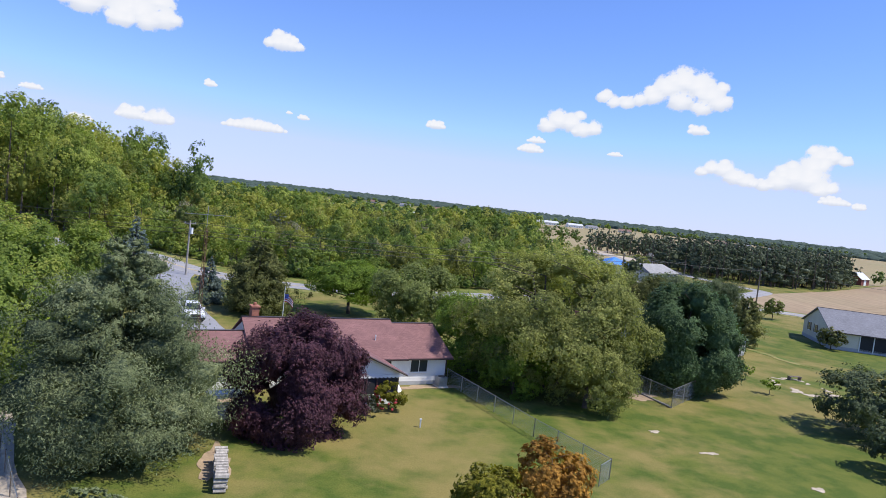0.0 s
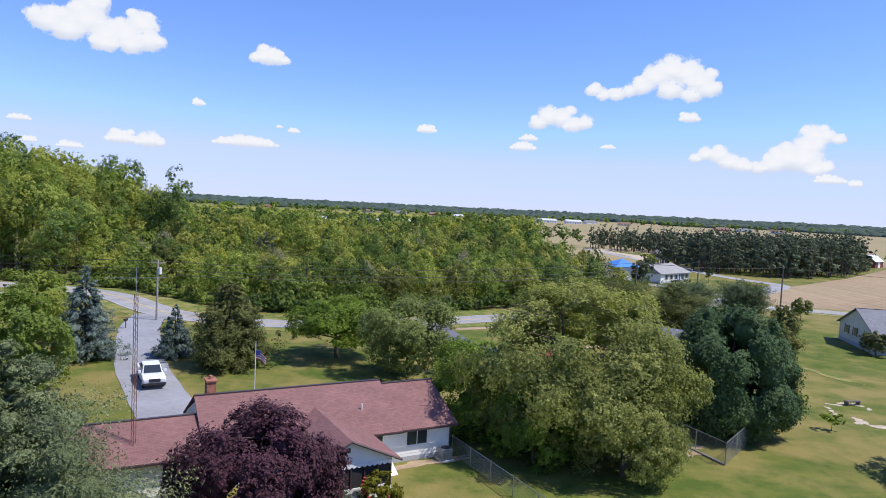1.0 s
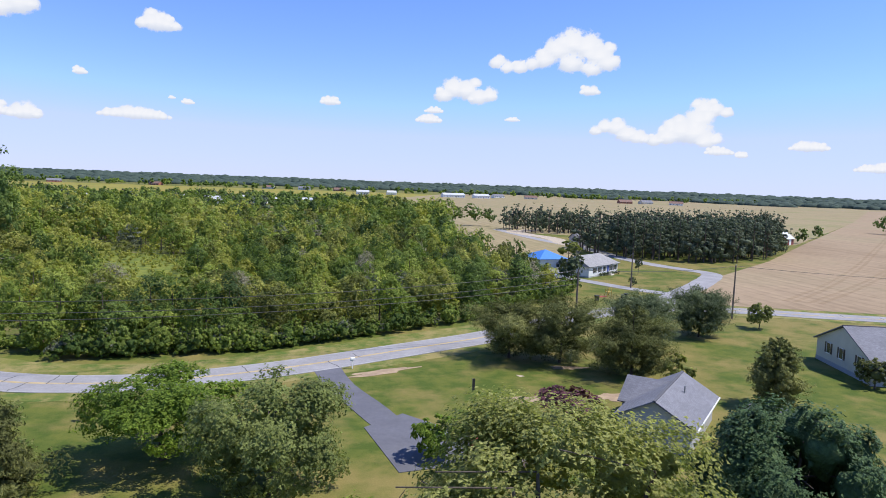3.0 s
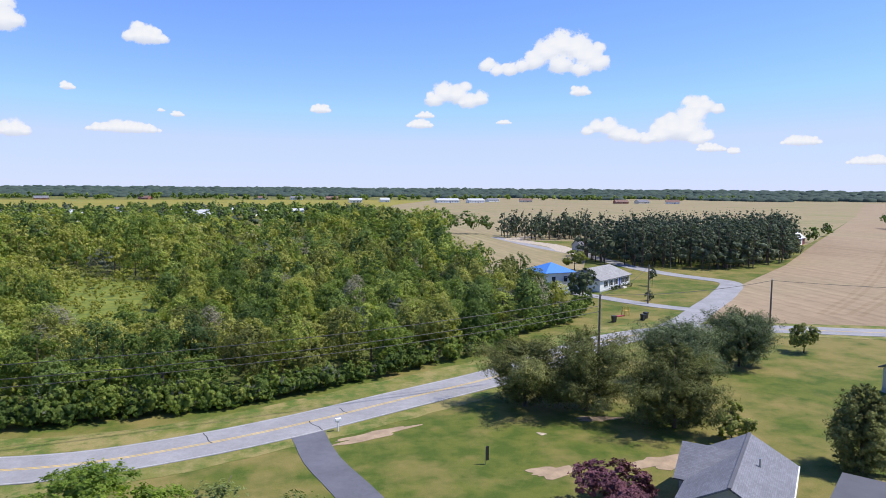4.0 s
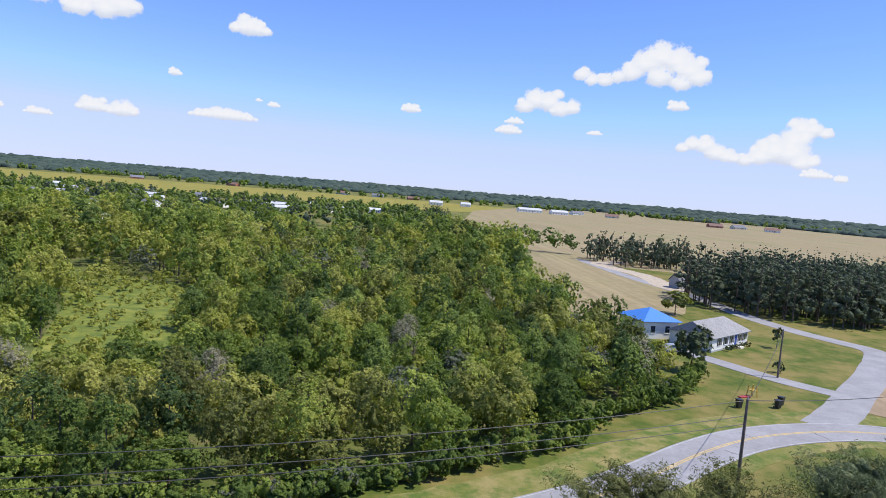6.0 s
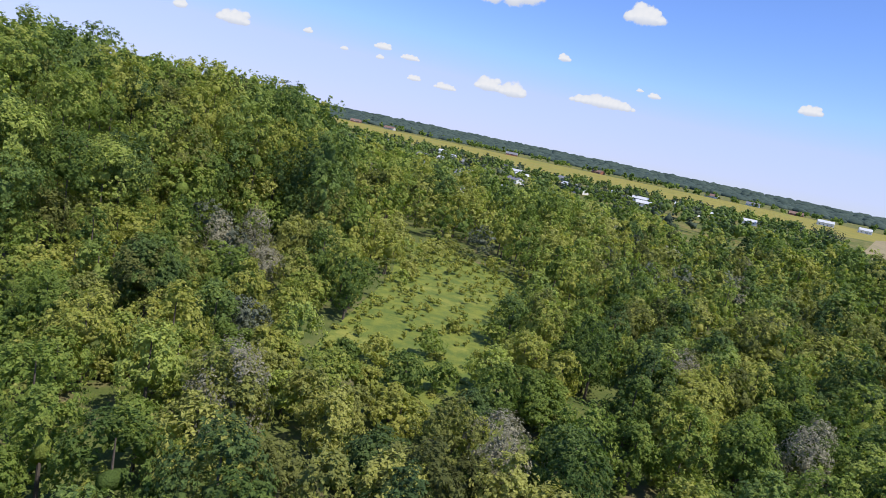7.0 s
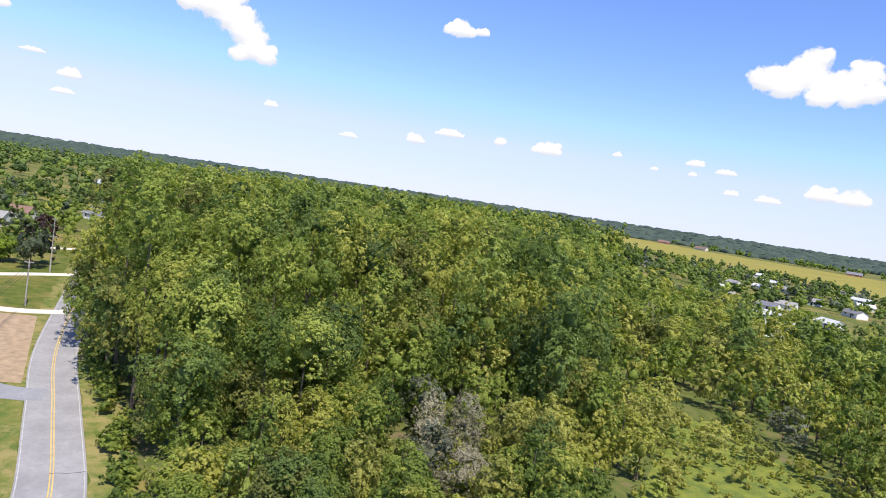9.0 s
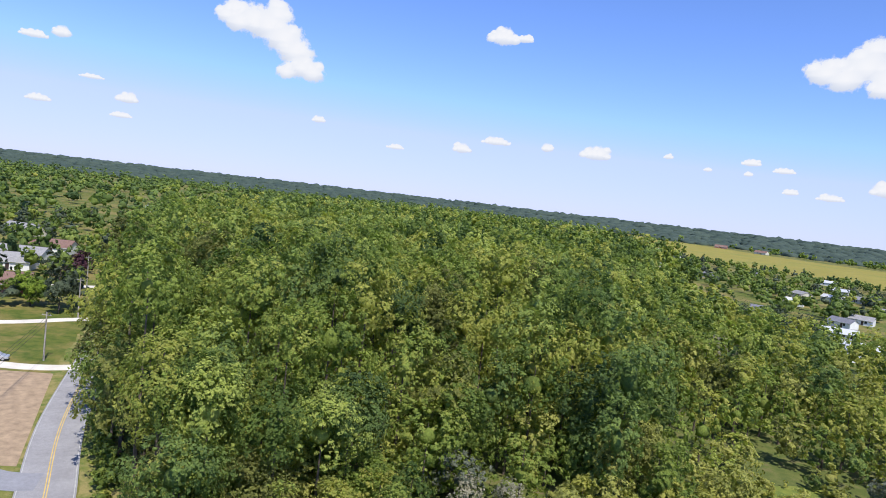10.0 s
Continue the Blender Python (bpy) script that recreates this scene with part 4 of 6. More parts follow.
# ---- single trees and shrubs ----
def near_trees():
    conifer("white_pine", -15.0, 38.2, 12.2, 10.4, L_PINE, "large soft blue green white pine beside the house", 0.42, 150, 120000, 0.058, ((0, 0.85), (0.15, 1.0), (0.5, 0.76), (0.8, 0.4), (1.0, 0.05)), 0.16, 0.26, 0.02, 0.24, stretch=1.45, fill=0.6)
    broadleaf("purple_maple", -5.9, 44.4, 7.6, 9.6, L_PURPLE, "round dark purple leaved maple behind the house", "tree", 0.32, 64000, 0.082, -2.0, 60, 0.2, fill=0.8, tone_var=0.05)
    broadleaf("honey_locust", 14.4, 61.5, 12.8, 17.2, L_OLIVE, "tall spreading olive green tree with open crown", "tree", 0.42, 72000, 0.105, -0.8, 56, 0.32, stems=3, fill=0.5, tone_var=0.14, uneven=0.28)
    broadleaf("box_elder", 7.2, 64.5, 7.8, 9.0, L_GREEN, "bushy mid green tree beside the house", "tree", 0.3, 30000, 0.09, -1.2, 38, 0.2)
    broadleaf("box_elder", 16.5, 56.0, 8.0, 9.0, L_OLIVE, "leafy olive green understorey tree", "tree", 0.45, 30000, 0.085, -1.0, 38, 0.2)
    broadleaf("box_elder", 10.8, 58.2, 6.0, 7.0, L_GREEN, "leafy green understorey bush under the tall tree", "tree", 0.3, 18000, 0.09, -0.8, 30, 0.16)
    broadleaf("norway_maple", 29.2, 66.6, 10.8, 11.4, L_DEEP, "dense dark green round maple by the dog run", "tree", 0.38, 56000, 0.11, -2.4, 72, 0.28, fill=1.15, tone_var=0.05)
    conifer("blue_spruce", -32.0, 84.0, 10.4, 7.0, L_BLUE, "tall blue spruce beside the driveway", 0.35, 110, 17000, 0.095, CONE, -0.12, 0.3, group="front spruces")
    conifer("blue_spruce", -23.6, 86.5, 5.9, 4.9, L_BLUE, "small blue spruce beside the driveway", 0.25, 80, 9000, 0.085, CONE, -0.12, 0.3, group="front spruces")
    conifer("spruce", -16.9, 82.8, 9.4, 8.2, L_SPRUCE, "broad dark green spruce on the lawn", 0.36, 110, 22000, 0.11, ((0, 0.85), (0.2, 1.0), (0.6, 0.72), (0.9, 0.3), (1.0, 0.05)), -0.1, 0.3, group="front spruces")
    broadleaf("crab_apple", -6.2, 89.0, 7.0, 12.6, L_GREEN, "low spreading green lawn tree", "tree", 0.25, 20000, 0.12, 1.2, 34, 0.24, uneven=0.25)
    broadleaf("willow", 2.0, 82.2, 8.6, 11.4, L_WILLOW, "pale grey green willow with drooping crown", "tree", 0.45, 22000, 0.115, -0.4, 34, 0.24, uneven=0.25)
    for x, y, h, w in ((29.0, 116.4, 6.2, 8.0), (34.6, 113.8, 6.9, 8.8)):
        conifer("scots_pine", x, y, h, w, L_SPRUCE, "ragged dark pine by the road", 0.36, 54, 34000, 0.085, FLAT_TOP, 0.3, 0.2, 0.05, 0.36, stretch=1.9, fill=0.36)
    conifer("scots_pine", 41.0, 107.6, 8.0, 8.4, L_SPRUCE, "broad dark pine on the lawn", 0.36, 74, 36000, 0.085, PLUME, 0.25, 0.22, 0.03, 0.28, stretch=1.9, fill=0.36)
    conifer("mugo_pine", 48.4, 119.8, 6.4, 9.8, L_PINE, "broad rounded green pine by the road", 0.3, 80, 34000, 0.085, FLAT_TOP, 0.34, 0.26, 0.05, 0.14, stretch=2.0, fill=0.42)
    conifer("juniper", 61.4, 126.6, 6.2, 9.2, L_PINE, "wide dark green evergreen by the road", 0.25, 70, 28000, 0.09, FLAT_TOP, 0.34, 0.28, 0.06, 0.14, stretch=2.0, fill=0.42)
    broadleaf("lawn_shrub", 75.0, 131.4, 4.2, 4.4, L_OLIVE, "small round lawn tree by the road", "shrub", 0.2, 2400, 0.15, 0.3, 14, 0.09)
    conifer("arborvitae", 50.5, 95.5, 7.2, 5.0, L_SPRUCE, "upright olive green evergreen on the lawn", 0.5, 90, 22000, 0.085, ((0, 0.75), (0.25, 1.0), (0.65, 0.8), (0.9, 0.4), (1.0, 0.1)), 0.3, 0.3, 0.02, 0.14, fill=0.5)
    broadleaf("japanese_maple", 27.9, 93.6, 3.2, 6.2, L_PURPLE, "low dark red ornamental maple", "tree", 0.75, 4000, 0.14, 0.3, 18, 0.1)
    broadleaf("garden_shrub", 67.2, 100.6, 3.5, 4.2, L_SPRUCE, "round evergreen bush beside the cream house", "shrub", 0.4, 2200, 0.15, 0.1, 12, 0.1)
    for x, y, h, w in ((39.4, 73.2, 1.7, 2.2), (38.9, 67.2, 1.7, 2.0)):
        broadleaf("sapling", x, y, h, w, L_GREEN, "thin young sapling in the lawn", "sapling", 0.4, 420, 0.11, 0.5, 8, 0.03, group="saplings")
    broadleaf("evergreen_shrub", 41.5, 55.5, 6.0, 10.0, L_PINE, "large spreading dark evergreen shrub", "shrub", 0.2, 14000, 0.12, 0.1, 30, 0.18)
    broadleaf("evergreen_shrub", 37.2, 46.0, 4.2, 5.5, L_PINE, "spreading dark evergreen shrub", "shrub", 0.2, 8000, 0.11, 0.1, 20, 0.14)
    broadleaf("bronze_shrub", 8.5, 33.6, 4.6, 4.4, L_BRONZE, "rusty orange leaved garden tree", "shrub", 0.55, 7000, 0.1, 0.2, 26, 0.09)
    broadleaf("gold_shrub", 5.4, 32.6, 3.4, 4.2, L_GOLD, "yellow green leafy garden bush", "shrub", 0.45, 6000, 0.1, 0.1, 20, 0.08)
    broadleaf("flowering_bush", 0.1, 50.5, 2.1, 2.6, L_GOLD, "yellow green bush with red flowers", "shrub", 0.35, 2200, 0.095, 0.02, 14, 0.05)
    broadleaf("grey_shrub", -1.9, 48.4, 1.8, 2.8, L_GREY, "grey green shrub by the porch", "shrub", 0.2, 1500, 0.11, 0.02, 10, 0.05)
    broadleaf("hedge_bush", -12.5, 29.5, 1.8, 3.6, L_PINE, "pale green low bush in the lawn", "shrub", 0.5, 1500, 0.12, 0.02, 10, 0.05)
    broadleaf("yard_tree", 60.2, 174.0, 7.2, 6.4, L_PINE, "dark round tree beside the white house", "tree", 0.2, 1500, 0.3, 1.4, 12, 0.14)
    broadleaf("yard_tree", 80.5, 226, 5.6, 7.5, L_OLIVE, "pale green tree behind the white house", "tree", 0.3, 900, 0.4, 1.0, 10, 0.14)
    broadleaf("yard_tree", 86.7, 194.6, 4.0, 2.6, L_PINE, "small lawn tree inside the lane loop", "tree", 0.2, 400, 0.24, 1.2, 8, 0.07)
    broadleaf("yard_tree", 75.6, 175.6, 2.2, 2.0, L_PINE, "small lawn shrub inside the lane loop", "shrub", 0.25, 300, 0.2, 0.2, 8, 0.05)
    broadleaf("lawn_shrub", 44.3, 103.4, 3.3, 3.7, L_OLIVE, "bright green bush beside the grey roofed house", "shrub", 0.4, 1300, 0.2, 0.2, 12, 0.06)
    broadleaf("lawn_shrub", 14.2, 87.0, 3.4, 4.2, L_GREEN, "round leafy bush beside the parking pad", "shrub", 0.2, 1500, 0.2, 0.2, 12, 0.06)
    for x, y, h in ((-14.4, 97.9, 1.3), (-12.4, 98.2, 0.9)):
        broadleaf("lawn_shrub", x, y, h, 0.8, L_SPRUCE, "small upright young evergreen on the lawn", "shrub", 0.3, 500, 0.07, 0.0, 8, 0.03)
    broadleaf("round_maple", -46.2, 150.5, 9.2, 7.0, L_WOODS_DARK, "round deep green maple in the scrub", "tree", 0.3, 9000, 0.14, 0.6, 40, 0.16, fill=0.5)
    # trees at the west side of the yard, behind the white pine
    for x, y, h, w, mat, tone in ((-30, 56, 10.5, 9.5, L_WOODS, 0.2), (-38, 64, 11.5, 10, L_WOODS, 0.25), (-26, 46, 8.5, 8.5, L_WOODS, 0.15), (-36, 50, 10, 10, L_WOODS, 0.3), (-46, 60, 11, 11, L_WOODS, 0.2), (-31, 70, 9.5, 8.5, L_WOODS, 0.22), (-42, 76, 10.5, 10, L_WOODS, 0.3), (-50, 80, 11, 11, L_WOODS, 0.2), (-56, 70, 11, 11, L_WOODS, 0.25), (-41, 92, 8.5, 8, L_WOODS, 0.3), (-22.5, 47, 7, 6, L_GREEN, 0.1)):
        broadleaf("hedgerow_tree", x, y, h, w, mat, "full green deciduous tree at the yard edge", "tree", tone + 0.26, 14000, 0.13, -0.8, 30, 0.2, group="yard edge trees")
    # trees south of the road further west
    for x, y, h, w, mat in ((-179, 149.0, 13, 7.5, L_DARKPINE), (-188, 144, 8, 8, L_GREEN), (-238, 160.5, 7, 7, L_PURPLE), (-232, 157, 5, 5, L_PURPLE), (-205, 120, 9, 9, L_DARKPINE), (-97, 128, 4, 5, L_DARKPINE)):
        broadleaf("garden_tree", x, y, h, w, mat, "dark garden tree beside a driveway", "tree", 0.3, 2600, 0.24, 0.5, 14, 0.16)
    rows = []
    r = random.Random(21)
    for i in range(240):
        k = r.uniform(0, 1)
        x = -24 + 84 * k
        yy = np.interp(x, [-25, -4, 14, 32, 38, 50, 60], [119.5, 122, 130, 141.5, 150, 158, 172]) - 0.6 + r.uniform(-1.2, 0.8)
        h = r.uniform(1.4, 3.8)
        rows.append((x, yy, 0.0, h, r.uniform(1.8, 3.4), (0.2 if r.random() < 0.6 else 0.45) + r.gauss(0, 0.1), 170, 0.17))
    for i in range(120):
        x = r.uniform(-110, -26)
        yy = np.interp(x, [-110, -90, -70, -50, -38, -25], [149, 147, 144, 140, 131, 120]) - 0.5 + r.uniform(-1.2, 0.8)
        rows.append((x, yy, 0.0, r.uniform(1.2, 3.2), r.uniform(1.8, 3.2), 0.45 + r.gauss(0, 0.14), 140, 0.18))
    tufts = []
    for _ in range(800):
        x, y = r.uniform(-57, -10), r.uniform(157, 239)
        if inside(x, y, GLADE):
            tufts.append((x, y, 0.0, r.uniform(0.4, 1.5) ** 1.4, r.uniform(0.7, 1.9), r.uniform(0.7, 1.1), 80, 0.11))
    belt("clearing_weeds", tufts, L_WOODS, "pale green tall weeds in the clearing")
    belt("wood_edge_bushes", rows[:], L_WOODS, "low bushes along the wood edge")
    rows = [(x, y + 0.5, 0, h, w, 0.45, 300, 0.13) for x, y, _, h, w, *_ in rows[:240:9]]
    belt("grey_bushes", rows, L_GREY, "silvery grey green bushes at the wood edge")


near_trees()


# ---- houses ----
def siding(parent, x0, x1, y, z0, z1, ny, mat, pitch=0.2, name="siding_board"):
    """Lapped boards on a long wall at y, as one stuff part."""
    bm = bmesh.new()
    z = z0
    while z < z1 - 0.02:
        t = min(z + pitch, z1)
        a = y + ny * 0.004
        extrude_profile(bm, [(a, z), (a + ny * 0.022, z), (a + ny * 0.006, t), (a, t)], x0, x1)
        z += pitch
    return part(name, bm, mat, parent)


def gable_roof(parent, x0, x1, y0, y1, ze, zr, mat, over=0.45, thick=0.12, yr=None, label="", soffit=None, ridge=None):
    """Two roof planes with the ridge along x."""
    yr = (y0 + y1) / 2 if yr is None else yr
    sa = (zr - ze) / (yr - y0)
    sb = (zr - ze) / (y1 - yr)
    a, b = y0 - over, y1 + over
    roof_slab("roof", [(x0, a, ze - sa * over), (x1, a, ze - sa * over), (x1, yr, zr), (x0, yr, zr)], thick, mat, parent, label)
    roof_slab("roof", [(x1, b, ze - sb * over), (x0, b, ze - sb * over), (x0, yr, zr), (x1, yr, zr)], thick, mat, parent, label)
    part("ridge_cap", boxes((x0 - 0.01, yr - 0.12, zr - 0.06, x1 + 0.01, yr + 0.12, zr + 0.02)), ridge or M_GUTTER, parent)
    part("gutter", boxes((x0, a - 0.1, ze - sa * over - 0.13, x1, a - 0.005, ze - sa * over - 0.02)), soffit or M_GUTTER, parent)


def shell(parent, x0, x1, y0, y1, z, zr, mat, yr=None, name="wall"):
    """Four walls with gables at both x ends, as one hollow body."""
    yr = (y0 + y1) / 2 if yr is None else yr
    bm = bmesh.new()
    t = 0.15
    box(bm, x0, y0, -0.2, x1, y0 + t, z)
    box(bm, x0, y1 - t, -0.2, x1, y1, z)
    for a in (x0, x1 - t):
        extrude_profile(bm, [(y0 + t, -0.2), (y1 - t, -0.2), (y1 - t, z), (yr, zr - 0.16), (y0 + t, z)], a, a + t)
    return part(name, bm, mat, parent)


def ranch_house():
    """Local x runs along the ridge; the origin is the rear right corner of the wall, at the ground."""
    h = thing("house", 4.7, 59.2, 0, 25.0, "long white sided ranch house with maroon shingle roof", "house")
    W, D = 16.9, 8.2
    shell(h, -W, 0, 0, D, 2.65, 4.6, M_WHITE)
    part("ridge_step", extrude_profile(bmesh.new(), [(0.2, 2.68), (D / 2, 4.76), (D - 0.2, 2.68), (D / 2, 4.3)], -4.0, -3.88), M_GUTTER, h, "dark fascia at the step in the roof")
    siding(h, -W, 0, 0, 0.35, 2.55, -1, M_WHITE, 0.2)
    part("plinth", boxes((-W - 0.02, -0.02, -0.2, 0.02, D + 0.02, 0.32)), M_GREY_WALL, h, "grey block foundation")
    gable_roof(h, -W - 0.1, -3.9, 0, D, 2.65, 4.85, M_ROOF_RED, 0.5)
    gable_roof(h, -3.9, 0.45, 0, D, 2.65, 4.55, M_ROOF_RED, 0.5)
    window(h, -2.6, 0, 1.15, 1.6, 1.0, 0, -1, 2)
    window(h, -5.6, 0, 1.25, 0.75, 0.85, 0, -1, 1)
    part("downpipe", tubes(((0.02, -0.1, 0.1), (0.02, -0.1, 2.5), 0.05)), M_GUTTER, h, "dark downpipe")
    part("vent_pipe", tubes(((-6.2, 1.6, 3.2), (-6.2, 1.6, 3.95), 0.05)), M_TRIM, h, "white roof vent pipe")
    # chimney on the far slope
    c = part("chimney", boxes((-16.1, 4.6, 2.2, -15.5, 5.5, 5.5), bevel=0.02), M_BRICK, h, "red brick chimney")
    part("chimney_cap", boxes((-16.17, 4.53, 5.5, -15.43, 5.57, 5.6)), M_BRICK, c)
    part("flue_pot", tubes(((-15.8, 5.05, 5.6), (-15.8, 5.05, 5.85), 0.15, 0.13)), M_BRICK, c)
    # lower wing to the west
    shell(h, -W - 7.6, -W, 0, 6.0, 2.6, 3.95, M_WHITE)
    siding(h, -W - 7.6, -W, 0, 0.2, 2.5, -1, M_WHITE, 0.2)
    gable_roof(h, -W - 7.9, -W - 0.1, 0, 6.0, 2.6, 3.95, M_ROOF_RED, 0.5)
    window(h, -W - 2.0, 0, 1.0, 0.8, 1.2, 0, -1, 1)
    # rear gable with the screened porch
    x0, x1, d = -11.9, -6.6, 4.6
    xm = -9.4
    bm = bmesh.new()
    g = extrude_profile(bm, [(x0, 2.15), (x1, 2.15), (x1, 2.45), (xm, 3.65), (x0, 2.45)], -d, -d + 0.14)
    for v in g.verts:
        v.co = Vector((v.co.y, v.co.x, v.co.z))
    bmesh.ops.recalc_face_normals(g, faces=g.faces)
    part("gable_wall", g, M_WHITE, h)
    part("attic_vent", boxes((xm - 0.3, -d - 0.02, 3.0, xm + 0.05, -d + 0.01, 3.3)), M_GUTTER, h, "dark gable vent")
    part("porch_wall", boxes((x0, -d, 0, x1, -d + 0.12, 0.75), (x1 - 0.12, -d + 0.12, 0, x1, 0, 2.4), (x0, -d + 0.12, 0, x0 + 0.12, 0, 2.4)), M_WHITE, h)
    part("porch_screen", boxes((x0 + 0.05, -d + 0.06, 0.75, x1 - 0.05, -d + 0.08, 2.15)), M_DARK, h, "dark insect screen")
    for i in range(7):
        xx = x0 + 0.06 + (x1 - x0 - 0.12) * i / 6
        part("porch_post", boxes((xx - 0.05, -d - 0.01, 0.7, xx + 0.05, -d + 0.1, 2.2)), M_GUTTER, h)
    for i in range(16):
        xx = x0 + (x1 - x0) * i / 16
        part("valance_scallop", poly_scallop(xx, (x1 - x0) / 16, -d - 0.06), M_TRIM, h)
    z_r, z_e = 3.85, 2.35
    yb = (z_r - 2.65) / ((4.85 - 2.65) / (D / 2)) + 0.3
    roof_slab("roof", [(x1 + 0.5, -d - 0.4, z_e), (x1 + 0.5, 0.0, z_e), (xm, yb, z_r), (xm, -d - 0.4, z_r)], 0.12, M_ROOF_RED, h)
    roof_slab("roof", [(x0 - 0.5, 0.0, z_e), (x0 - 0.5, -d - 0.4, z_e), (xm, -d - 0.4, z_r), (xm, yb, z_r)], 0.12, M_ROOF_RED, h)
    for xa in (x1 + 0.5, x0 - 0.5):
        bm = bmesh.new()
        tube(bm, (xa, -d - 0.43, z_e - 0.06), (xm, -d - 0.43, z_r - 0.06), 0.07, n=4)
        part("barge_board", bm, M_GUTTER, h, "dark barge board")
    # bulkhead and steps beside the porch
    part("bulkhead", extrude_profile(bmesh.new(), [(-2.0, 0.0), (0.0, 0.0), (0.0, 1.0), (-1.9, 0.12)], -6.3, -4.9), M_TRIM, h, "white sloping cellar hatch")
    ac = thing("air_conditioner", 4.4, 58.2, 0, 25, "small grey outdoor air conditioning unit", "air conditioner")
    part("casing", boxes((-0.4, -0.4, 0.1, 0.4, 0.4, 0.9), bevel=0.03), M_METAL, ac)
    part("fan_grille", tubes(((0, 0, 0.9), (0, 0, 0.93), 0.32), n=20), M_PLASTIC_BLACK, ac)
    part("base_slab", boxes((-0.5, -0.5, -0.05, 0.5, 0.5, 0.1)), M_WHITE_DRIVE, ac)


def poly_scallop(x, w, y):
    bm = bmesh.new()
    pts = [(x, 2.3)] + [(x + w * k / 6, 2.12 - 0.1 * math.sin(math.pi * k / 6)) for k in range(7)] + [(x + w, 2.3)]
    a = [bm.verts.new((px, y, pz)) for px, pz in pts]
    b = [bm.verts.new((px, y + 0.03, pz)) for px, pz in pts]
    bm.faces.new(a)
    bm.faces.new(b[::-1])
    for i in range(len(pts)):
        j = (i + 1) % len(pts)
        bm.faces.new((a[i], b[i], b[j], a[j]))
    bmesh.ops.recalc_face_normals(bm, faces=bm.faces)
    return bm


ranch_house()


def shutters(parent, x, y, z, w, hgt, nx, ny):
    rz = math.degrees(math.atan2(nx, -ny))
    for s in (-1, 1):
        ob = part("shutter", boxes((s * (w / 2 + 0.25) - 0.17, -0.05, -0.05, s * (w / 2 + 0.25) + 0.17, 0.01, hgt + 0.05)), M_GUTTER, parent, "dark window shutter")
        ob.matrix_basis = pose(x, y, z, 0, 0, rz)


def cream_house():
    h = thing("house", 67.6, 101.6, 0, -14.0, "cream sided house with grey shingle gable roof", "house")
    # local x runs away from the gable end that faces the yard, y along the gable
    L, D = 17.0, 12.6
    shell(h, 0, L, 0, D, 3.0, 5.7, M_CREAM)
    part("plinth", boxes((-0.03, -0.03, -0.2, L + 0.03, D + 0.03, 0.55)), M_GREY_WALL, h, "grey block foundation")
    gable_roof(h, -0.35, L + 0.35, 0, D, 3.0, 5.75, M_ROOF_GREY, 0.45)
    for y in (9.6, 6.6, 2.6):
        window(h, 0, y, 1.5, 0.85, 1.25, -1, 0, 1)
        shutters(h, -0.02, y, 1.5, 0.85, 1.25, -1, 0)
    # no hollow here: a dark sheet on the wall paints the porch's shade
    part("porch_shade_panel", boxes((4.2, -0.03, 0.3, 10.5, 0.0, 2.6)), M_DARK, h, "flat dark panel painted as the porch's shade")
    for x in (4.2, 6.2, 8.4, 10.5):
        part("porch_post", boxes((x - 0.07, -0.12, 0.2, x + 0.07, -0.02, 2.7)), M_TRIM, h)
    window(h, 13.0, 0, 1.2, 1.3, 1.2, 0, -1, 2)
    s = thing("side_wing", 77.5, 96.5, 0, -14, "cream wing of the house with white trim", "house wing")
    shell(s, 0, 8, 0, 6, 2.7, 4.6, M_CREAM)
    gable_roof(s, -0.3, 8.3, 0, 6, 2.7, 4.6, M_ROOF_GREY, 0.4)
    window(s, 0, 3, 1.2, 0.9, 1.2, -1, 0, 1)


cream_house()


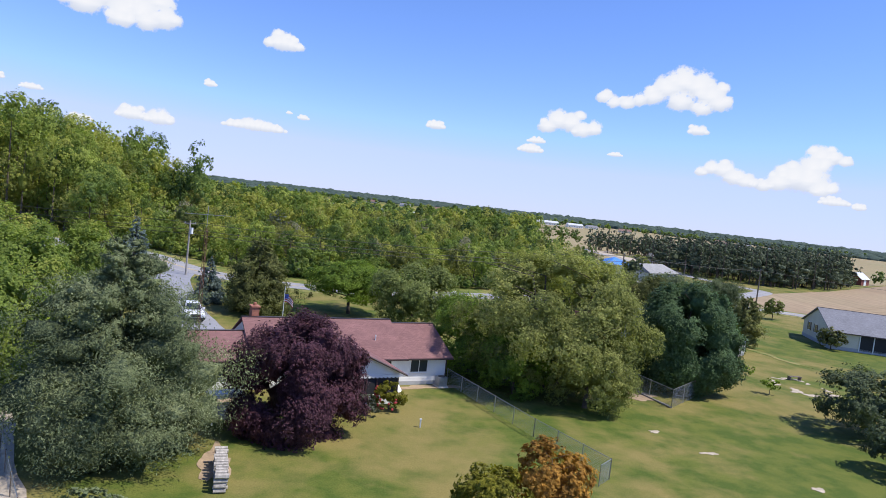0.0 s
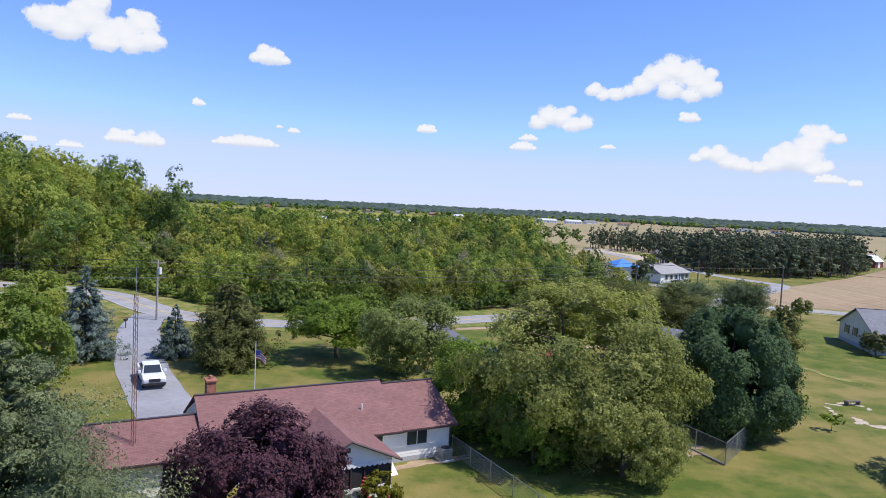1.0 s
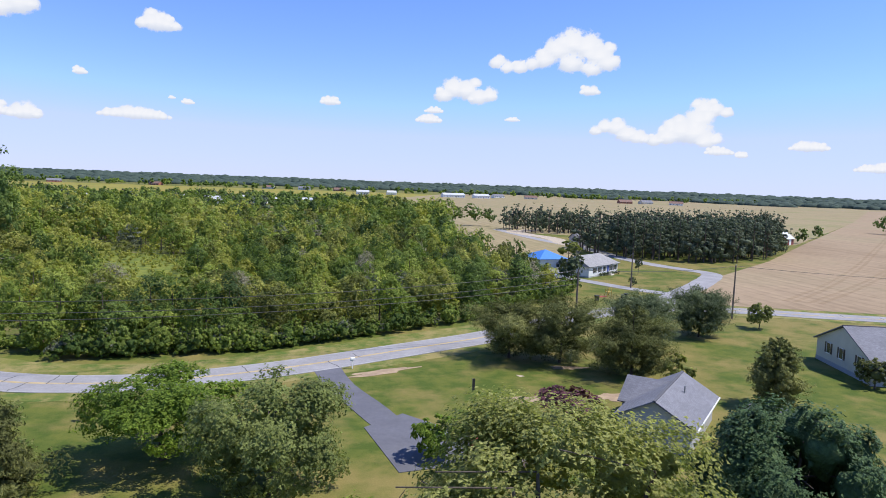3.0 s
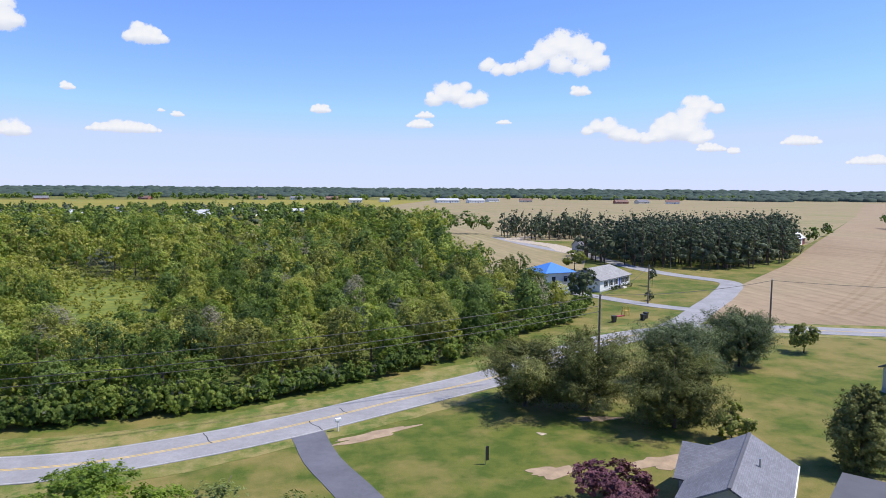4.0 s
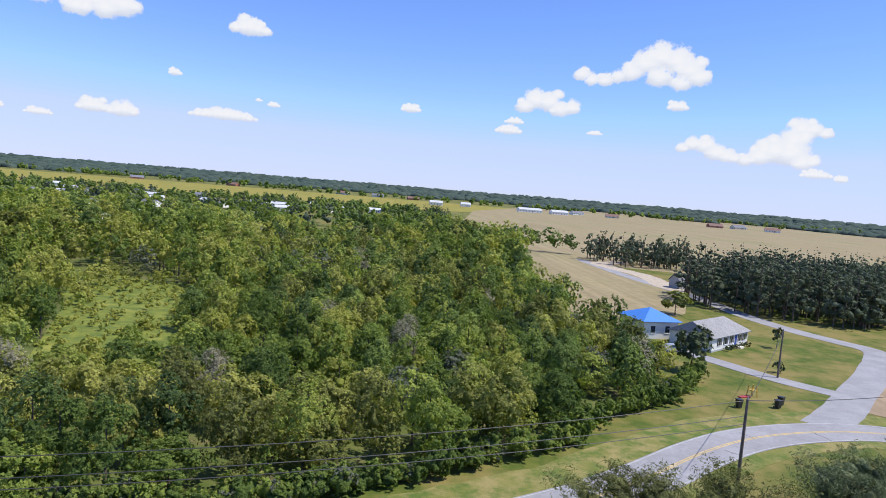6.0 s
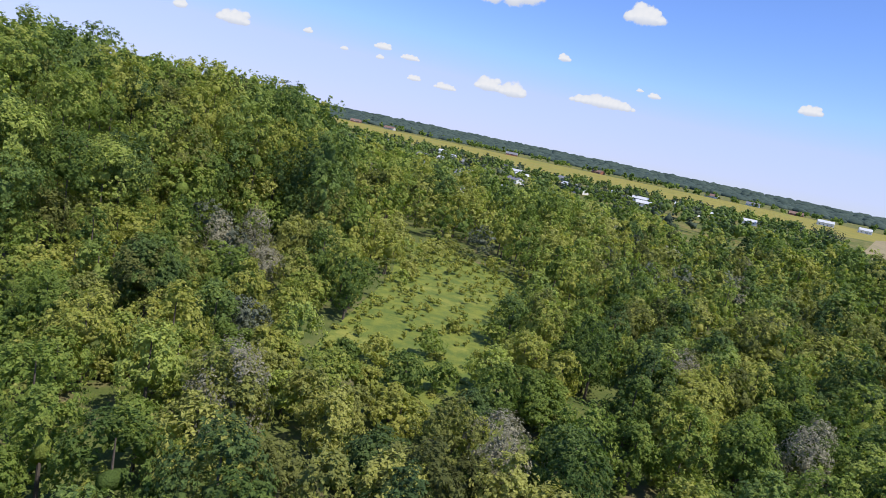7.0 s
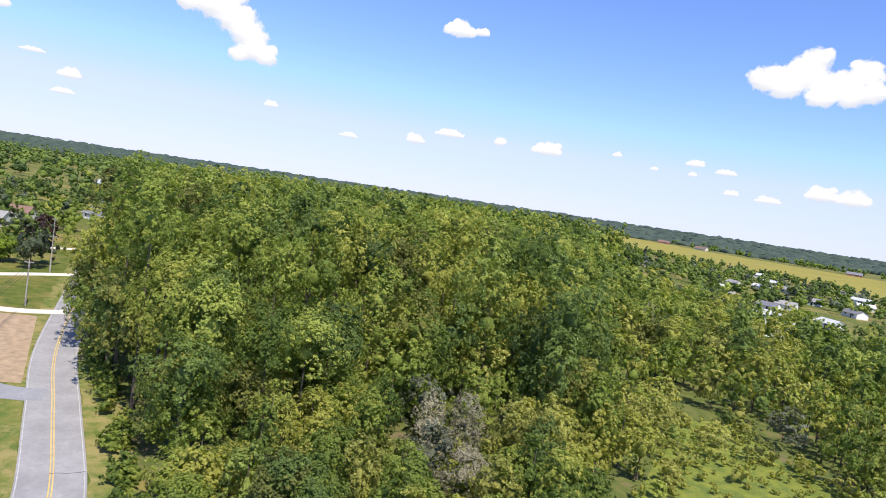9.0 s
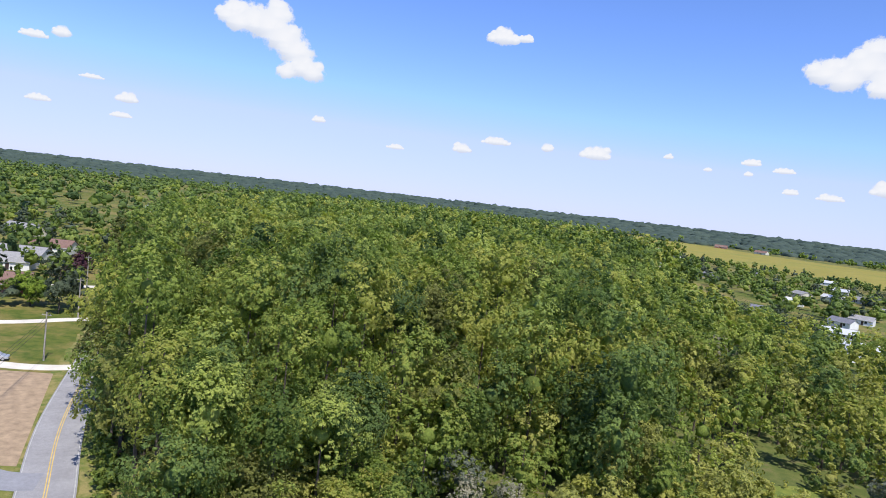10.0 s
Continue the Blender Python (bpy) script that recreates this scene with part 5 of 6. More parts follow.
def hip_house():
    # main ridge along local x, a lower wing along local y
    h = thing("house", 39.8, 95.1, 0, 48.0, "low house with grey shingle cross gable roof", "house")
    shell(h, -11.0, -0.35, -3.0, 3.0, 2.5, 4.1, M_GREY_WALL)
    gable_roof(h, -11.3, 0.0, -3.0, 3.0, 2.5, 4.15, M_ROOF_GREY, 0.45, soffit=M_TRIM, ridge=M_ROOF_GREY)
    for x0 in (-6.6, -1.55):
        part("wing_wall", boxes((x0, 2.98, -0.1, x0 + 0.15, 3.7, 2.5)), M_GREY_WALL, h)
    g = bmesh.new()
    extrude_profile(g, [(-6.6, -0.1), (-1.4, -0.1), (-1.4, 2.5), (-4.0, 3.85), (-6.6, 2.5)], 3.7, 3.85)
    for v in g.verts:
        v.co = Vector((v.co.y, v.co.x, v.co.z))
    bmesh.ops.recalc_face_normals(g, faces=g.faces)
    part("gable_wall", g, M_GREY_WALL, h)
    roof_slab("roof", [(-7.05, 4.2, 2.28), (-7.05, 3.1, 2.28), (-4.0, 0.25, 4.0), (-4.0, 4.2, 4.0)], 0.12, M_ROOF_GREY, h)
    roof_slab("roof", [(-0.95, 3.1, 2.28), (-0.95, 4.2, 2.28), (-4.0, 4.2, 4.0), (-4.0, 0.25, 4.0)], 0.12, M_ROOF_GREY, h)
    part("vent_pipe", tubes(((-5.0, -1.2, 3.3), (-5.0, -1.2, 4.1), 0.07)), M_METAL, h, "metal roof vent")
    s = thing("shed", 44.0, 88.0, 0, 40, "grey flat roofed shed under the trees", "shed")
    part("wall", boxes((-2.4, -1.8, -0.1, 2.4, 1.8, 2.1)), M_GREY_WALL, s)
    part("roof", boxes((-2.6, -2.0, 2.1, 2.6, 2.0, 2.25)), M_ROOF_GREY, s)
    d = thing("deck", 19.5, 86.0, 0, 20, "dark wooden deck with railing", "deck")
    part("platform", boxes((-2.5, -2, 0.0, 2.5, 2, 0.6)), M_WOOD, d)
    part("rail", boxes((-2.5, 1.95, 1.45, 2.5, 2.05, 1.55)), M_GUTTER, d)
    for i in range(11):
        part("baluster", boxes((-2.5 + i * 0.49, 1.97, 0.6, -2.42 + i * 0.49, 2.03, 1.45)), M_GUTTER, d)
    c = thing("canopy", 17.3, 84.2, 0, 10, "faded red patio canopy", "canopy")
    part("fabric", extrude_profile(bmesh.new(), [(-1.3, 2.2), (0, 2.75), (1.3, 2.2), (0, 2.7)], -1.5, 1.5), M_RED, c)
    for x in (-1.4, 1.4):
        for y in (-1.2, 1.2):
            part("post", tubes(((x, y, 0), (x, y, 2.25), 0.03)), M_METAL, c)


hip_house()


def white_long_house():
    h = thing("house", 70.3, 187.6, 0, 39, "long white ranch house with pale grey hip roof", "house")
    L, D = 15.5, 8.0
    shell(h, 0, L, 0, D, 2.6, 2.8, M_WHITE)
    part("plinth", boxes((-0.02, -0.02, -0.1, L + 0.02, D + 0.02, 0.3)), M_GREY_WALL, h)
    z, R, o = 2.6, 4.9, 0.5
    roof_slab("roof", [(-o, -o, z), (L + o, -o, z), (L - 2.5, D / 2, R), (0.0, D / 2, R)], 0.12, M_ROOF_PALE, h)
    roof_slab("roof", [(L + o, D + o, z), (-o, D + o, z), (0.0, D / 2, R), (L - 2.5, D / 2, R)], 0.12, M_ROOF_PALE, h)
    roof_slab("roof", [(L + o, -o, z), (L + o, D + o, z), (L - 2.5, D / 2, R)], 0.12, M_ROOF_PALE, h)
    roof_slab("roof", [(-o, D + o, z), (-o, -o, z), (0.0, D / 2, R)], 0.12, M_ROOF_PALE, h)
    for x in (3, 5.6, 8.2, 11.8, 14.0):
        window(h, x, 0, 1.0, 0.95, 1.2, 0, -1, 1)
        shutters(h, x, -0.02, 1.0, 0.95, 1.2, 0, -1)
    part("door", boxes((9.6, -0.05, 0.3, 10.5, 0.02, 2.3)), M_BLUE_CLOTH, h, "dark front door")
    part("step", boxes((9.3, -1.4, 0, 10.9, -0.05, 0.28)), M_WHITE_DRIVE, h)
    for i, x in enumerate((4.2, 6.6, 8.4, 11.4, 13.2)):
        a = radians(39)
        broadleaf("foundation_shrub", 70.3 + x * math.cos(a) + 0.9 * math.sin(a), 187.6 + x * math.sin(a) - 0.9 * math.cos(a), 1.0, 1.5, L_PINE, "small clipped shrub along the white wall", "shrub", 0.2, 160, 0.16, 0.02, 6, 0.04, group="foundation shrubs")
    b = thing("house", 61.0, 196.0, 0, 12, "white house with bright blue metal roof", "house")
    shell(b, 0, 7.5, 0, 8, 3.4, 3.6, M_WHITE)
    E, R = 3.4, 5.4
    for c in ([(-0.6, -0.6, E), (8.1, -0.6, E), (3.75, 4, R)], [(8.1, -0.6, E), (8.1, 8.6, E), (3.75, 4, R)], [(8.1, 8.6, E), (-0.6, 8.6, E), (3.75, 4, R)], [(-0.6, 8.6, E), (-0.6, -0.6, E), (3.75, 4, R)]):
        roof_slab("roof", c, 0.1, M_ROOF_BLUE, b)
    for x in (2.0, 5.2):
        window(b, x, 0, 1.2, 1.0, 1.3, 0, -1, 1)
    part("garage_door", boxes((5.9, -0.04, 0, 7.2, 0.02, 2.1)), M_TRIM, b)
    g = thing("barn", 103, 274, 0, 15, "grey white barn at the grove edge", "barn")
    shell(g, 0, 5, 0, 5, 2.6, 4.6, M_GREY_WALL)
    gable_roof(g, -0.3, 5.3, 0, 5, 2.6, 4.7, M_ROOF_GREY, 0.3)
    part("door", boxes((1.2, -0.05, 0, 3.8, 0.02, 2.2)), M_TRIM, g)
    r = thing("barn", 206, 292, 0, 35, "small dark red barn with pale tin roof", "barn")
    shell(r, 0, 9, 0, 7, 3.0, 5.6, M_BARN_RED)
    gable_roof(r, -0.4, 9.4, 0, 7, 3.0, 5.7, M_TIN, 0.4)
    part("door", boxes((3, -0.05, 0, 5.5, 0.02, 2.6)), M_TRIM, r)


white_long_house()


def cottage(x, y, rz, L, D, wall, roof, label, wall_h=2.6, rise=1.5, group="far houses"):
    h = thing("house", x, y, 0, rz, label, "house", group)
    shell(h, -L / 2, L / 2, -D / 2, D / 2, wall_h, wall_h + rise, wall)
    gable_roof(h, -L / 2 - 0.3, L / 2 + 0.3, -D / 2, D / 2, wall_h, wall_h + rise + 0.05, roof, 0.4, soffit=M_TRIM)
    k = max(2, int(L / 4))
    for i in range(k):
        window(h, -L / 2 + L * (i + 0.5) / k, -D / 2, 1.0, 1.0, 1.1, 0, -1, 1)
    part("door", boxes((L * 0.08, -D / 2 - 0.05, 0.1, L * 0.08 + 0.95, -D / 2 + 0.02, 2.1)), M_GUTTER, h)
    return h


def far_houses():
    r = random.Random(31)
    spots = [(-31, 592), (-70, 612), (-117, 585), (-146, 560), (-200, 577), (3, 640), (-192, 487), (-194, 575), (-108, 372), (-129, 498), (-190, 657), (-337, 575), (-110, 420), (-60, 560), (-15, 615), (-90, 640), (-165, 610), (-230, 620), (-290, 560), (-310, 640), (-380, 640), (-420, 700), (-270, 690), (-150, 680), (-45, 660), (-215, 540), (-160, 520), (-100, 545), (-170, 421), (-107, 357), (-202, 552), (-144, 438), (-148, 463), (-128, 400)]
    for i, (x, y) in enumerate(spots):
        wall = r.choice((M_WHITE, M_WHITE, M_WHITE, M_CREAM))
        roof = r.choice((M_TIN, M_TIN, M_ROOF_PALE, M_ROOF_GREY))
        cottage(x, y, r.uniform(-35, 35), r.uniform(9, 14), r.uniform(5.5, 8), wall, roof, "white single storey home with pale roof, far off")
    for x, y, L, rz in ((-534, 690, 24, 10), (-500, 715, 28, 12), (-475, 740, 26, 10), (84, 1035, 18, 0), (130, 1066, 14, 0), (220, 1040, 34, 5), (262, 1035, 24, 5)):
        cottage(x, y, rz, L, 14, M_WHITE, M_TIN, "long low white farm shed with tin roof", 4, 2.5, "far sheds")
    for x, y in ((480, 1000), (520, 1010), (560, 990), (310, 1110), (360, 1090), (-60, 1240), (0, 1250), (60, 1240), (-380, 1190), (-240, 1230), (-700, 1200), (-620, 1190)):
        cottage(x, y, r.uniform(-30, 30), 20, 11, r.choice((M_WHITE, M_CREAM, M_BRICK)), r.choice((M_ROOF_GREY, M_ROOF_BROWN)), "house at the far edge of the fields", 3, 3)
    for x, y, rz, wall, roof in ((-207, 138, 80, M_BRICK, M_ROOF_BROWN), (-246, 141, 70, M_WHITE, M_ROOF_PALE), (-285, 156, 60, M_WHITE, M_ROOF_BROWN), (-262, 146, 60, M_WHITE, M_ROOF_PALE), (-300, 190, 20, M_WHITE, M_ROOF_GREY), (-340, 150, 40, M_CREAM, M_ROOF_PALE), (-390, 210, 10, M_WHITE, M_ROOF_GREY), (-470, 260, 30, M_WHITE, M_TIN), (-540, 240, 0, M_WHITE, M_TIN), (-620, 330, 10, M_WHITE, M_TIN)):
        cottage(x, y, rz, 15, 9, wall, roof, "suburban house among trees beside the road", 2.8, 2.2, "suburb houses")


far_houses()


# ---- pickup truck, poles, fences and small things ----
M_CARPAINT, _nt, _b = node_mat("white_car_paint")
_b.inputs["Base Color"].default_value = (0.78, 0.79, 0.80, 1)
_b.inputs["Roughness"].default_value, _b.inputs["Coat Weight"].default_value = 0.35, 0.6
M_TYRE = plain("tyre_rubber", (0.02, 0.02, 0.02), 0.8)
M_SILVER, _nt, _b = node_mat("silver_car_paint")
_b.inputs["Base Color"].default_value = (0.45, 0.47, 0.50, 1)
_b.inputs["Roughness"].default_value, _b.inputs["Metallic"].default_value = 0.35, 0.4
M_LAMP, _nt, _b = node_mat("headlight_glass")
_b.inputs["Base Color"].default_value = (0.75, 0.77, 0.8, 1)
_b.inputs["Roughness"].default_value = 0.1


def wheel(parent, x, y, r=0.38, w=0.26):
    bm = bmesh.new()
    tube(bm, (x, y - w / 2, r), (x, y + w / 2, r), r, n=20)
    edges = [e for e in bm.edges if len(e.link_faces) == 2 and any(len(f.verts) > 4 for f in e.link_faces)]
    bmesh.ops.bevel(bm, geom=edges, offset=0.05, segments=2, affect="EDGES")
    t = part("wheel", bm, M_TYRE, parent)
    s = 1 if y > 0 else -1
    part("rim", tubes(((x, y + s * (w / 2 - 0.02), r), (x, y + s * (w / 2 + 0.012), r), r * 0.62), n=16), M_METAL, t)


def pickup():
    t = thing("pickup_truck", -22.4, 76.0, 0.045, -64, "white crew cab pickup truck parked on the driveway", "pickup truck")
    bm = bmesh.new()
    for y0, y1 in ((-0.98, 0.98),):
        extrude_profile(bm, [(-2.9, 0.5), (2.75, 0.45), (2.92, 0.6), (2.92, 0.92), (2.75, 1.08), (1.45, 1.18), (1.35, 1.2), (-2.9, 1.2)], y0, y1)
    for v in bm.verts:
        v.co = Vector((v.co.y, v.co.x, v.co.z))
    bmesh.ops.recalc_face_normals(bm, faces=bm.faces)
    bmesh.ops.bevel(bm, geom=list(bm.edges), offset=0.05, segments=2, affect="EDGES")
    part("body", bm, M_CARPAINT, t)
    bm = bmesh.new()
    extrude_profile(bm, [(-1.15, 1.18), (1.4, 1.18), (0.65, 1.82), (-0.85, 1.86)], -0.86, 0.86)
    for v in bm.verts:
        k = 0.86 if v.co.z > 1.5 else 1.04
        v.co = Vector((v.co.y, v.co.x * k, v.co.z))
    bmesh.ops.recalc_face_normals(bm, faces=bm.faces)
    bmesh.ops.bevel(bm, geom=list(bm.edges), offset=0.05, segments=2, affect="EDGES")
    part("cab", bm, M_CARPAINT, t)
    w = finish("windscreen", [(1.36, -0.78, 1.23), (1.36, 0.78, 1.23), (0.72, 0.66, 1.79), (0.72, -0.66, 1.79), (1.40, -0.78, 1.25), (1.40, 0.78, 1.25), (0.76, 0.66, 1.81), (0.76, -0.66, 1.81)],
               [(0, 3, 2, 1), (4, 5, 6, 7), (0, 1, 5, 4), (1, 2, 6, 5), (2, 3, 7, 6), (3, 0, 4, 7)], M_GLASS, t, "dark windscreen")
    for s in (-1, 1):
        for x0, x1, xt0, xt1 in ((0.2, 1.18, 0.2, 0.62), (-0.95, 0.12, -0.78, 0.12)):
            finish("side_window", [(x0, s * 0.89, 1.24), (x1, s * 0.89, 1.24), (xt1, s * 0.765, 1.76), (xt0, s * 0.765, 1.76), (x0, s * 0.915, 1.24), (x1, s * 0.915, 1.24), (xt1, s * 0.79, 1.76), (xt0, s * 0.79, 1.76)],
                   [(0, 3, 2, 1), (4, 5, 6, 7), (0, 1, 5, 4), (1, 2, 6, 5), (2, 3, 7, 6), (3, 0, 4, 7)], M_GLASS, t)
        part("headlight", boxes((2.84, s * 0.55, 0.76, 2.95, s * 0.92, 0.98), bevel=0.02), M_LAMP, t)
        part("mirror", boxes((1.05, s * 1.0, 1.22, 1.22, s * 1.22, 1.45), bevel=0.03), M_CARPAINT, t)
        for x in (1.85, -1.85):
            wheel(t, x, s * 0.86)
    part("grille", boxes((2.86, -0.5, 0.7, 2.945, 0.5, 1.0), bevel=0.02), M_PLASTIC_BLACK, t)
    part("bumper", boxes((2.8, -0.98, 0.42, 3.02, 0.98, 0.66), bevel=0.04), M_PLASTIC_BLACK, t)
    part("bed_floor", boxes((-2.8, -0.8, 1.19, -1.25, 0.8, 1.215)), M_PLASTIC_BLACK, t, "dark cargo bed")
    part("tailgate", boxes((-2.95, -0.9, 0.55, -2.88, 0.9, 1.22), bevel=0.02), M_CARPAINT, t)


pickup()


def small_car(x, y, rz, mat, label):
    t = thing("car", x, y, 0.05, rz, label, "car")
    bm = bmesh.new()
    extrude_profile(bm, [(-2.2, 0.35), (2.2, 0.35), (2.25, 0.7), (1.3, 0.92), (0.6, 1.42), (-0.9, 1.45), (-1.7, 1.0), (-2.2, 0.92)], -0.86, 0.86)
    for v in bm.verts:
        v.co = Vector((v.co.y, v.co.x * (0.8 if v.co.z > 1.2 else 1), v.co.z))
    bmesh.ops.recalc_face_normals(bm, faces=bm.faces)
    bmesh.ops.bevel(bm, geom=list(bm.edges), offset=0.06, segments=2, affect="EDGES")
    part("body", bm, mat, t)
    for s in (-1, 1):
        finish("side_window", [(-1.4, s * 0.82, 0.98), (1.1, s * 0.82, 0.98), (0.5, s * 0.72, 1.38), (-0.85, s * 0.72, 1.38), (-1.4, s * 0.86, 0.98), (1.1, s * 0.86, 0.98), (0.5, s * 0.76, 1.38), (-0.85, s * 0.76, 1.38)],
               [(0, 3, 2, 1), (4, 5, 6, 7), (0, 1, 5, 4), (1, 2, 6, 5), (2, 3, 7, 6), (3, 0, 4, 7)], M_GLASS, t)
        for xx in (1.4, -1.4):
            wheel(t, xx, s * 0.78, 0.32, 0.2)


small_car(62.5, 186.2, 12, M_SILVER, "silver car parked by the blue roofed house")
small_car(-141.5, 136.2, 80, M_SILVER, "pale blue car parked at a white driveway")


def utility_pole(x, y, h, mat, label, arm=0.0, arm_rz=0.0, transformer=False):
    t = thing("utility_pole", x, y, 0, arm_rz, label, "utility pole", "utility poles")
    part("pole", tubes(((0, 0, -0.3), (0, 0, h), 0.17, 0.11), n=10), mat, t)
    if arm:
        part("cross_arm", boxes((-arm / 2, -0.06, h - 0.55, arm / 2, 0.06, h - 0.43)), M_WOOD_GREY, t)
        for xx in (-arm / 2 + 0.15, 0.0, arm / 2 - 0.15):
            part("insulator", tubes(((xx, 0, h - 0.43), (xx, 0, h - 0.22), 0.05, 0.03), n=8), M_METAL, t)
    else:
        part("insulator", tubes(((0, 0, h), (0, 0, h + 0.22), 0.06, 0.04), n=8), M_METAL, t)
    if transformer:
        part("transformer", tubes(((0.32, 0, h - 2.1), (0.32, 0, h - 1.15), 0.22), n=14), M_TRIM, t, "pale grey can transformer")
        part("bracket", boxes((0.1, -0.05, h - 1.6, 0.2, 0.05, h - 1.5)), M_METAL, t)
    return t


POLES = [(-33.2, 108.2, 8.6), (41.6, 126.0, 10.0), (73.6, 172.5, 7.6), (75.8, 139.6, 9.2)]
utility_pole(*POLES[0], M_WOOD_GREY, "pale wooden utility pole with a can transformer", 1.8, 10, True)
utility_pole(*POLES[1], M_WOOD, "dark wooden utility pole by the road")
utility_pole(*POLES[2], M_WOOD, "dark wooden utility pole by the lane")
utility_pole(*POLES[3], M_WOOD, "dark wooden utility pole beside the field")
utility_pole(-174.5, 152.4, 9, M_WOOD_GREY, "grey wooden utility pole by a driveway", 1.6, 60)
utility_pole(-140, 143.4, 8.5, M_WOOD_GREY, "grey wooden utility pole on a lawn", 1.6, 60)
utility_pole(-212, 158.5, 9, M_WOOD_GREY, "grey wooden utility pole by a dark pine", 1.6, 60)


def wire(p, q, sag, r=0.032):
    """One hanging cable, swept as a single skin."""
    p, q = Vector(p), Vector(q)
    side = (q - p).cross(Vector((0, 0, 1))).normalized()
    verts, faces, k = [], [], 24
    for i in range(k + 1):
        f = i / k
        c = p.lerp(q, f) - Vector((0, 0, sag * 4 * f * (1 - f)))
        verts += [c + side * r, c + Vector((0, 0, r)), c - side * r, c - Vector((0, 0, r))]
    for i in range(k):
        for e in range(4):
            faces.append((4 * i + e, 4 * i + (e + 1) % 4, 4 * i + 4 + (e + 1) % 4, 4 * i + 4 + e))
    return tagged(finish("power_line", verts, faces, M_WIRE), "thin black overhead power line", "cable", "power lines")


for dz, dy in ((-0.2, 0.5), (-1.3, 0.0), (-2.0, 0.0)):
    wire((-33.2, 108.2 + dy, 8.5 + dz), (41.6, 126 + dy, 9.9 + dz), 1.3)
    wire((-33.2, 108.2 + dy, 8.5 + dz), (-140, 143.4 + dy, 8.4 + dz), 1.3)
wire((41.6, 126, 9.9), (75.8, 139.6, 9.1), 0.6)
wire((41.6, 126, 9.8), (73.6, 172.5, 7.5), 0.7)
wire((75.8, 139.6, 9.1), (130, 121, 9), 0.8)


def antenna_mast():
    t = thing("antenna_mast", -14.6, 51.4, 0, 20, "tall rusty lattice antenna mast beside the house", "antenna mast")
    H = 12.0
    legs = [(0.16 * math.cos(a), 0.16 * math.sin(a)) for a in (0.5, 2.6, 4.7)]
    for lx, ly in legs:
        part("mast_leg", tubes(((lx, ly, 0), (lx * 0.7, ly * 0.7, H), 0.02), n=6), M_RUST, t)
    bm = bmesh.new()
    for i in range(30):
        z = i * H / 30
        for k in range(3):
            a, b = legs[k], legs[(k + 1) % 3]
            tube(bm, (a[0], a[1], z), (b[0], b[1], z + H / 30), 0.009, n=4)
    part("lattice", bm, M_RUST, t)
    part("tip_pole", tubes(((0, 0, H), (0, 0, H + 1.6), 0.022), n=6), M_METAL, t)
    bm = tubes(((-1.6, 0.3, H + 0.9), (1.6, -0.3, H + 1.0), 0.016), n=6)
    for i in range(9):
        k = -1.5 + i * 0.37
        w = 0.25 + 0.35 * (1 - abs(i - 2) / 7)
        tube(bm, (k, -w - 0.18 * k, H + 0.95), (k, w - 0.18 * k, H + 0.95), 0.009, n=4)
    part("aerial", bm, M_METAL, t, "thin metal television aerial")


antenna_mast()


def mesh_panel(bm, a, b, h, cell):
    """Chain link between two posts, as crossing wires."""
    a, b = Vector(a), Vector(b)
    L = (b - a).length
    d = (b - a) / L
    k = -h
    while k < L:
        for s in (1, -1):
            u0, u1 = max(k, 0.0), min(k + h, L)
            if u1 - u0 < 0.03:
                continue
            z0, z1 = u0 - k, u1 - k
            if s < 0:
                z0, z1 = h - z0, h - z1
            tube(bm, a + d * u0 + Vector((0, 0, z0)), a + d * u1 + Vector((0, 0, z1)), 0.0045, n=3)
        k += cell
    return bm


def chain_fence(pts, h, label, spacing=2.6, cell=0.14, post_mat=None):
    t = thing("chain_link_fence", pts[0][0], pts[0][1], 0, 0, label, "fence")
    o = Vector((pts[0][0], pts[0][1], 0))
    for p, q in zip(pts, pts[1:]):
        p, q = Vector((*p, 0)) - o, Vector((*q, 0)) - o
        n = max(1, round((q - p).length / spacing))
        for i in range(n + 1):
            c = p.lerp(q, i / n)
            part("post", tubes(((c.x, c.y, -0.2), (c.x, c.y, h + 0.05), 0.035), n=8), post_mat or M_METAL, t)
            if i < n:
                e = p.lerp(q, (i + 1) / n)
                part("mesh_panel", mesh_panel(bmesh.new(), c, e, h, cell), M_METAL, t)
        part("top_rail", tubes(((p.x, p.y, h), (q.x, q.y, h), 0.022), n=6), M_METAL, t)
    return t


chain_fence([(5.0, 59.6), (10.5, 47.4), (14.0, 40.8), (13.0, 39.6)], 1.3, "grey chain link fence across the lawn")
chain_fence([(22.0, 66.8), (25.0, 58.4), (29.0, 62.9)], 1.7, "galvanised chain link dog run fence")
chain_fence([(-27, 50), (-20.2, 37.0), (-15.4, 29.8)], 1.2, "grey wire fence beside a path", 3.0, 0.3, M_WOOD)

# base board of the dog run
tagged(part("kerb_board", tubes(((22, 66.8, 0.08), (25, 58.4, 0.08), 0.1), n=6), M_WOOD_GREY), "weathered board along the dog run", "board")
# shaded clutter in the dog run
dh = thing("dog_house", 21.6, 70.5, 0, 30, "white plastic dog house under trees", "dog house")
part("body", extrude_profile(bmesh.new(), [(-0.5, 0), (0.5, 0), (0.5, 0.6), (0, 0.95), (-0.5, 0.6)], -0.6, 0.6), M_TRIM, dh)
# dark sheet on the solid end, painting the unlit inside of the doorway
part("opening_shade", boxes((0.595, -0.2, 0.05, 0.61, 0.2, 0.55)), M_DARK, dh)


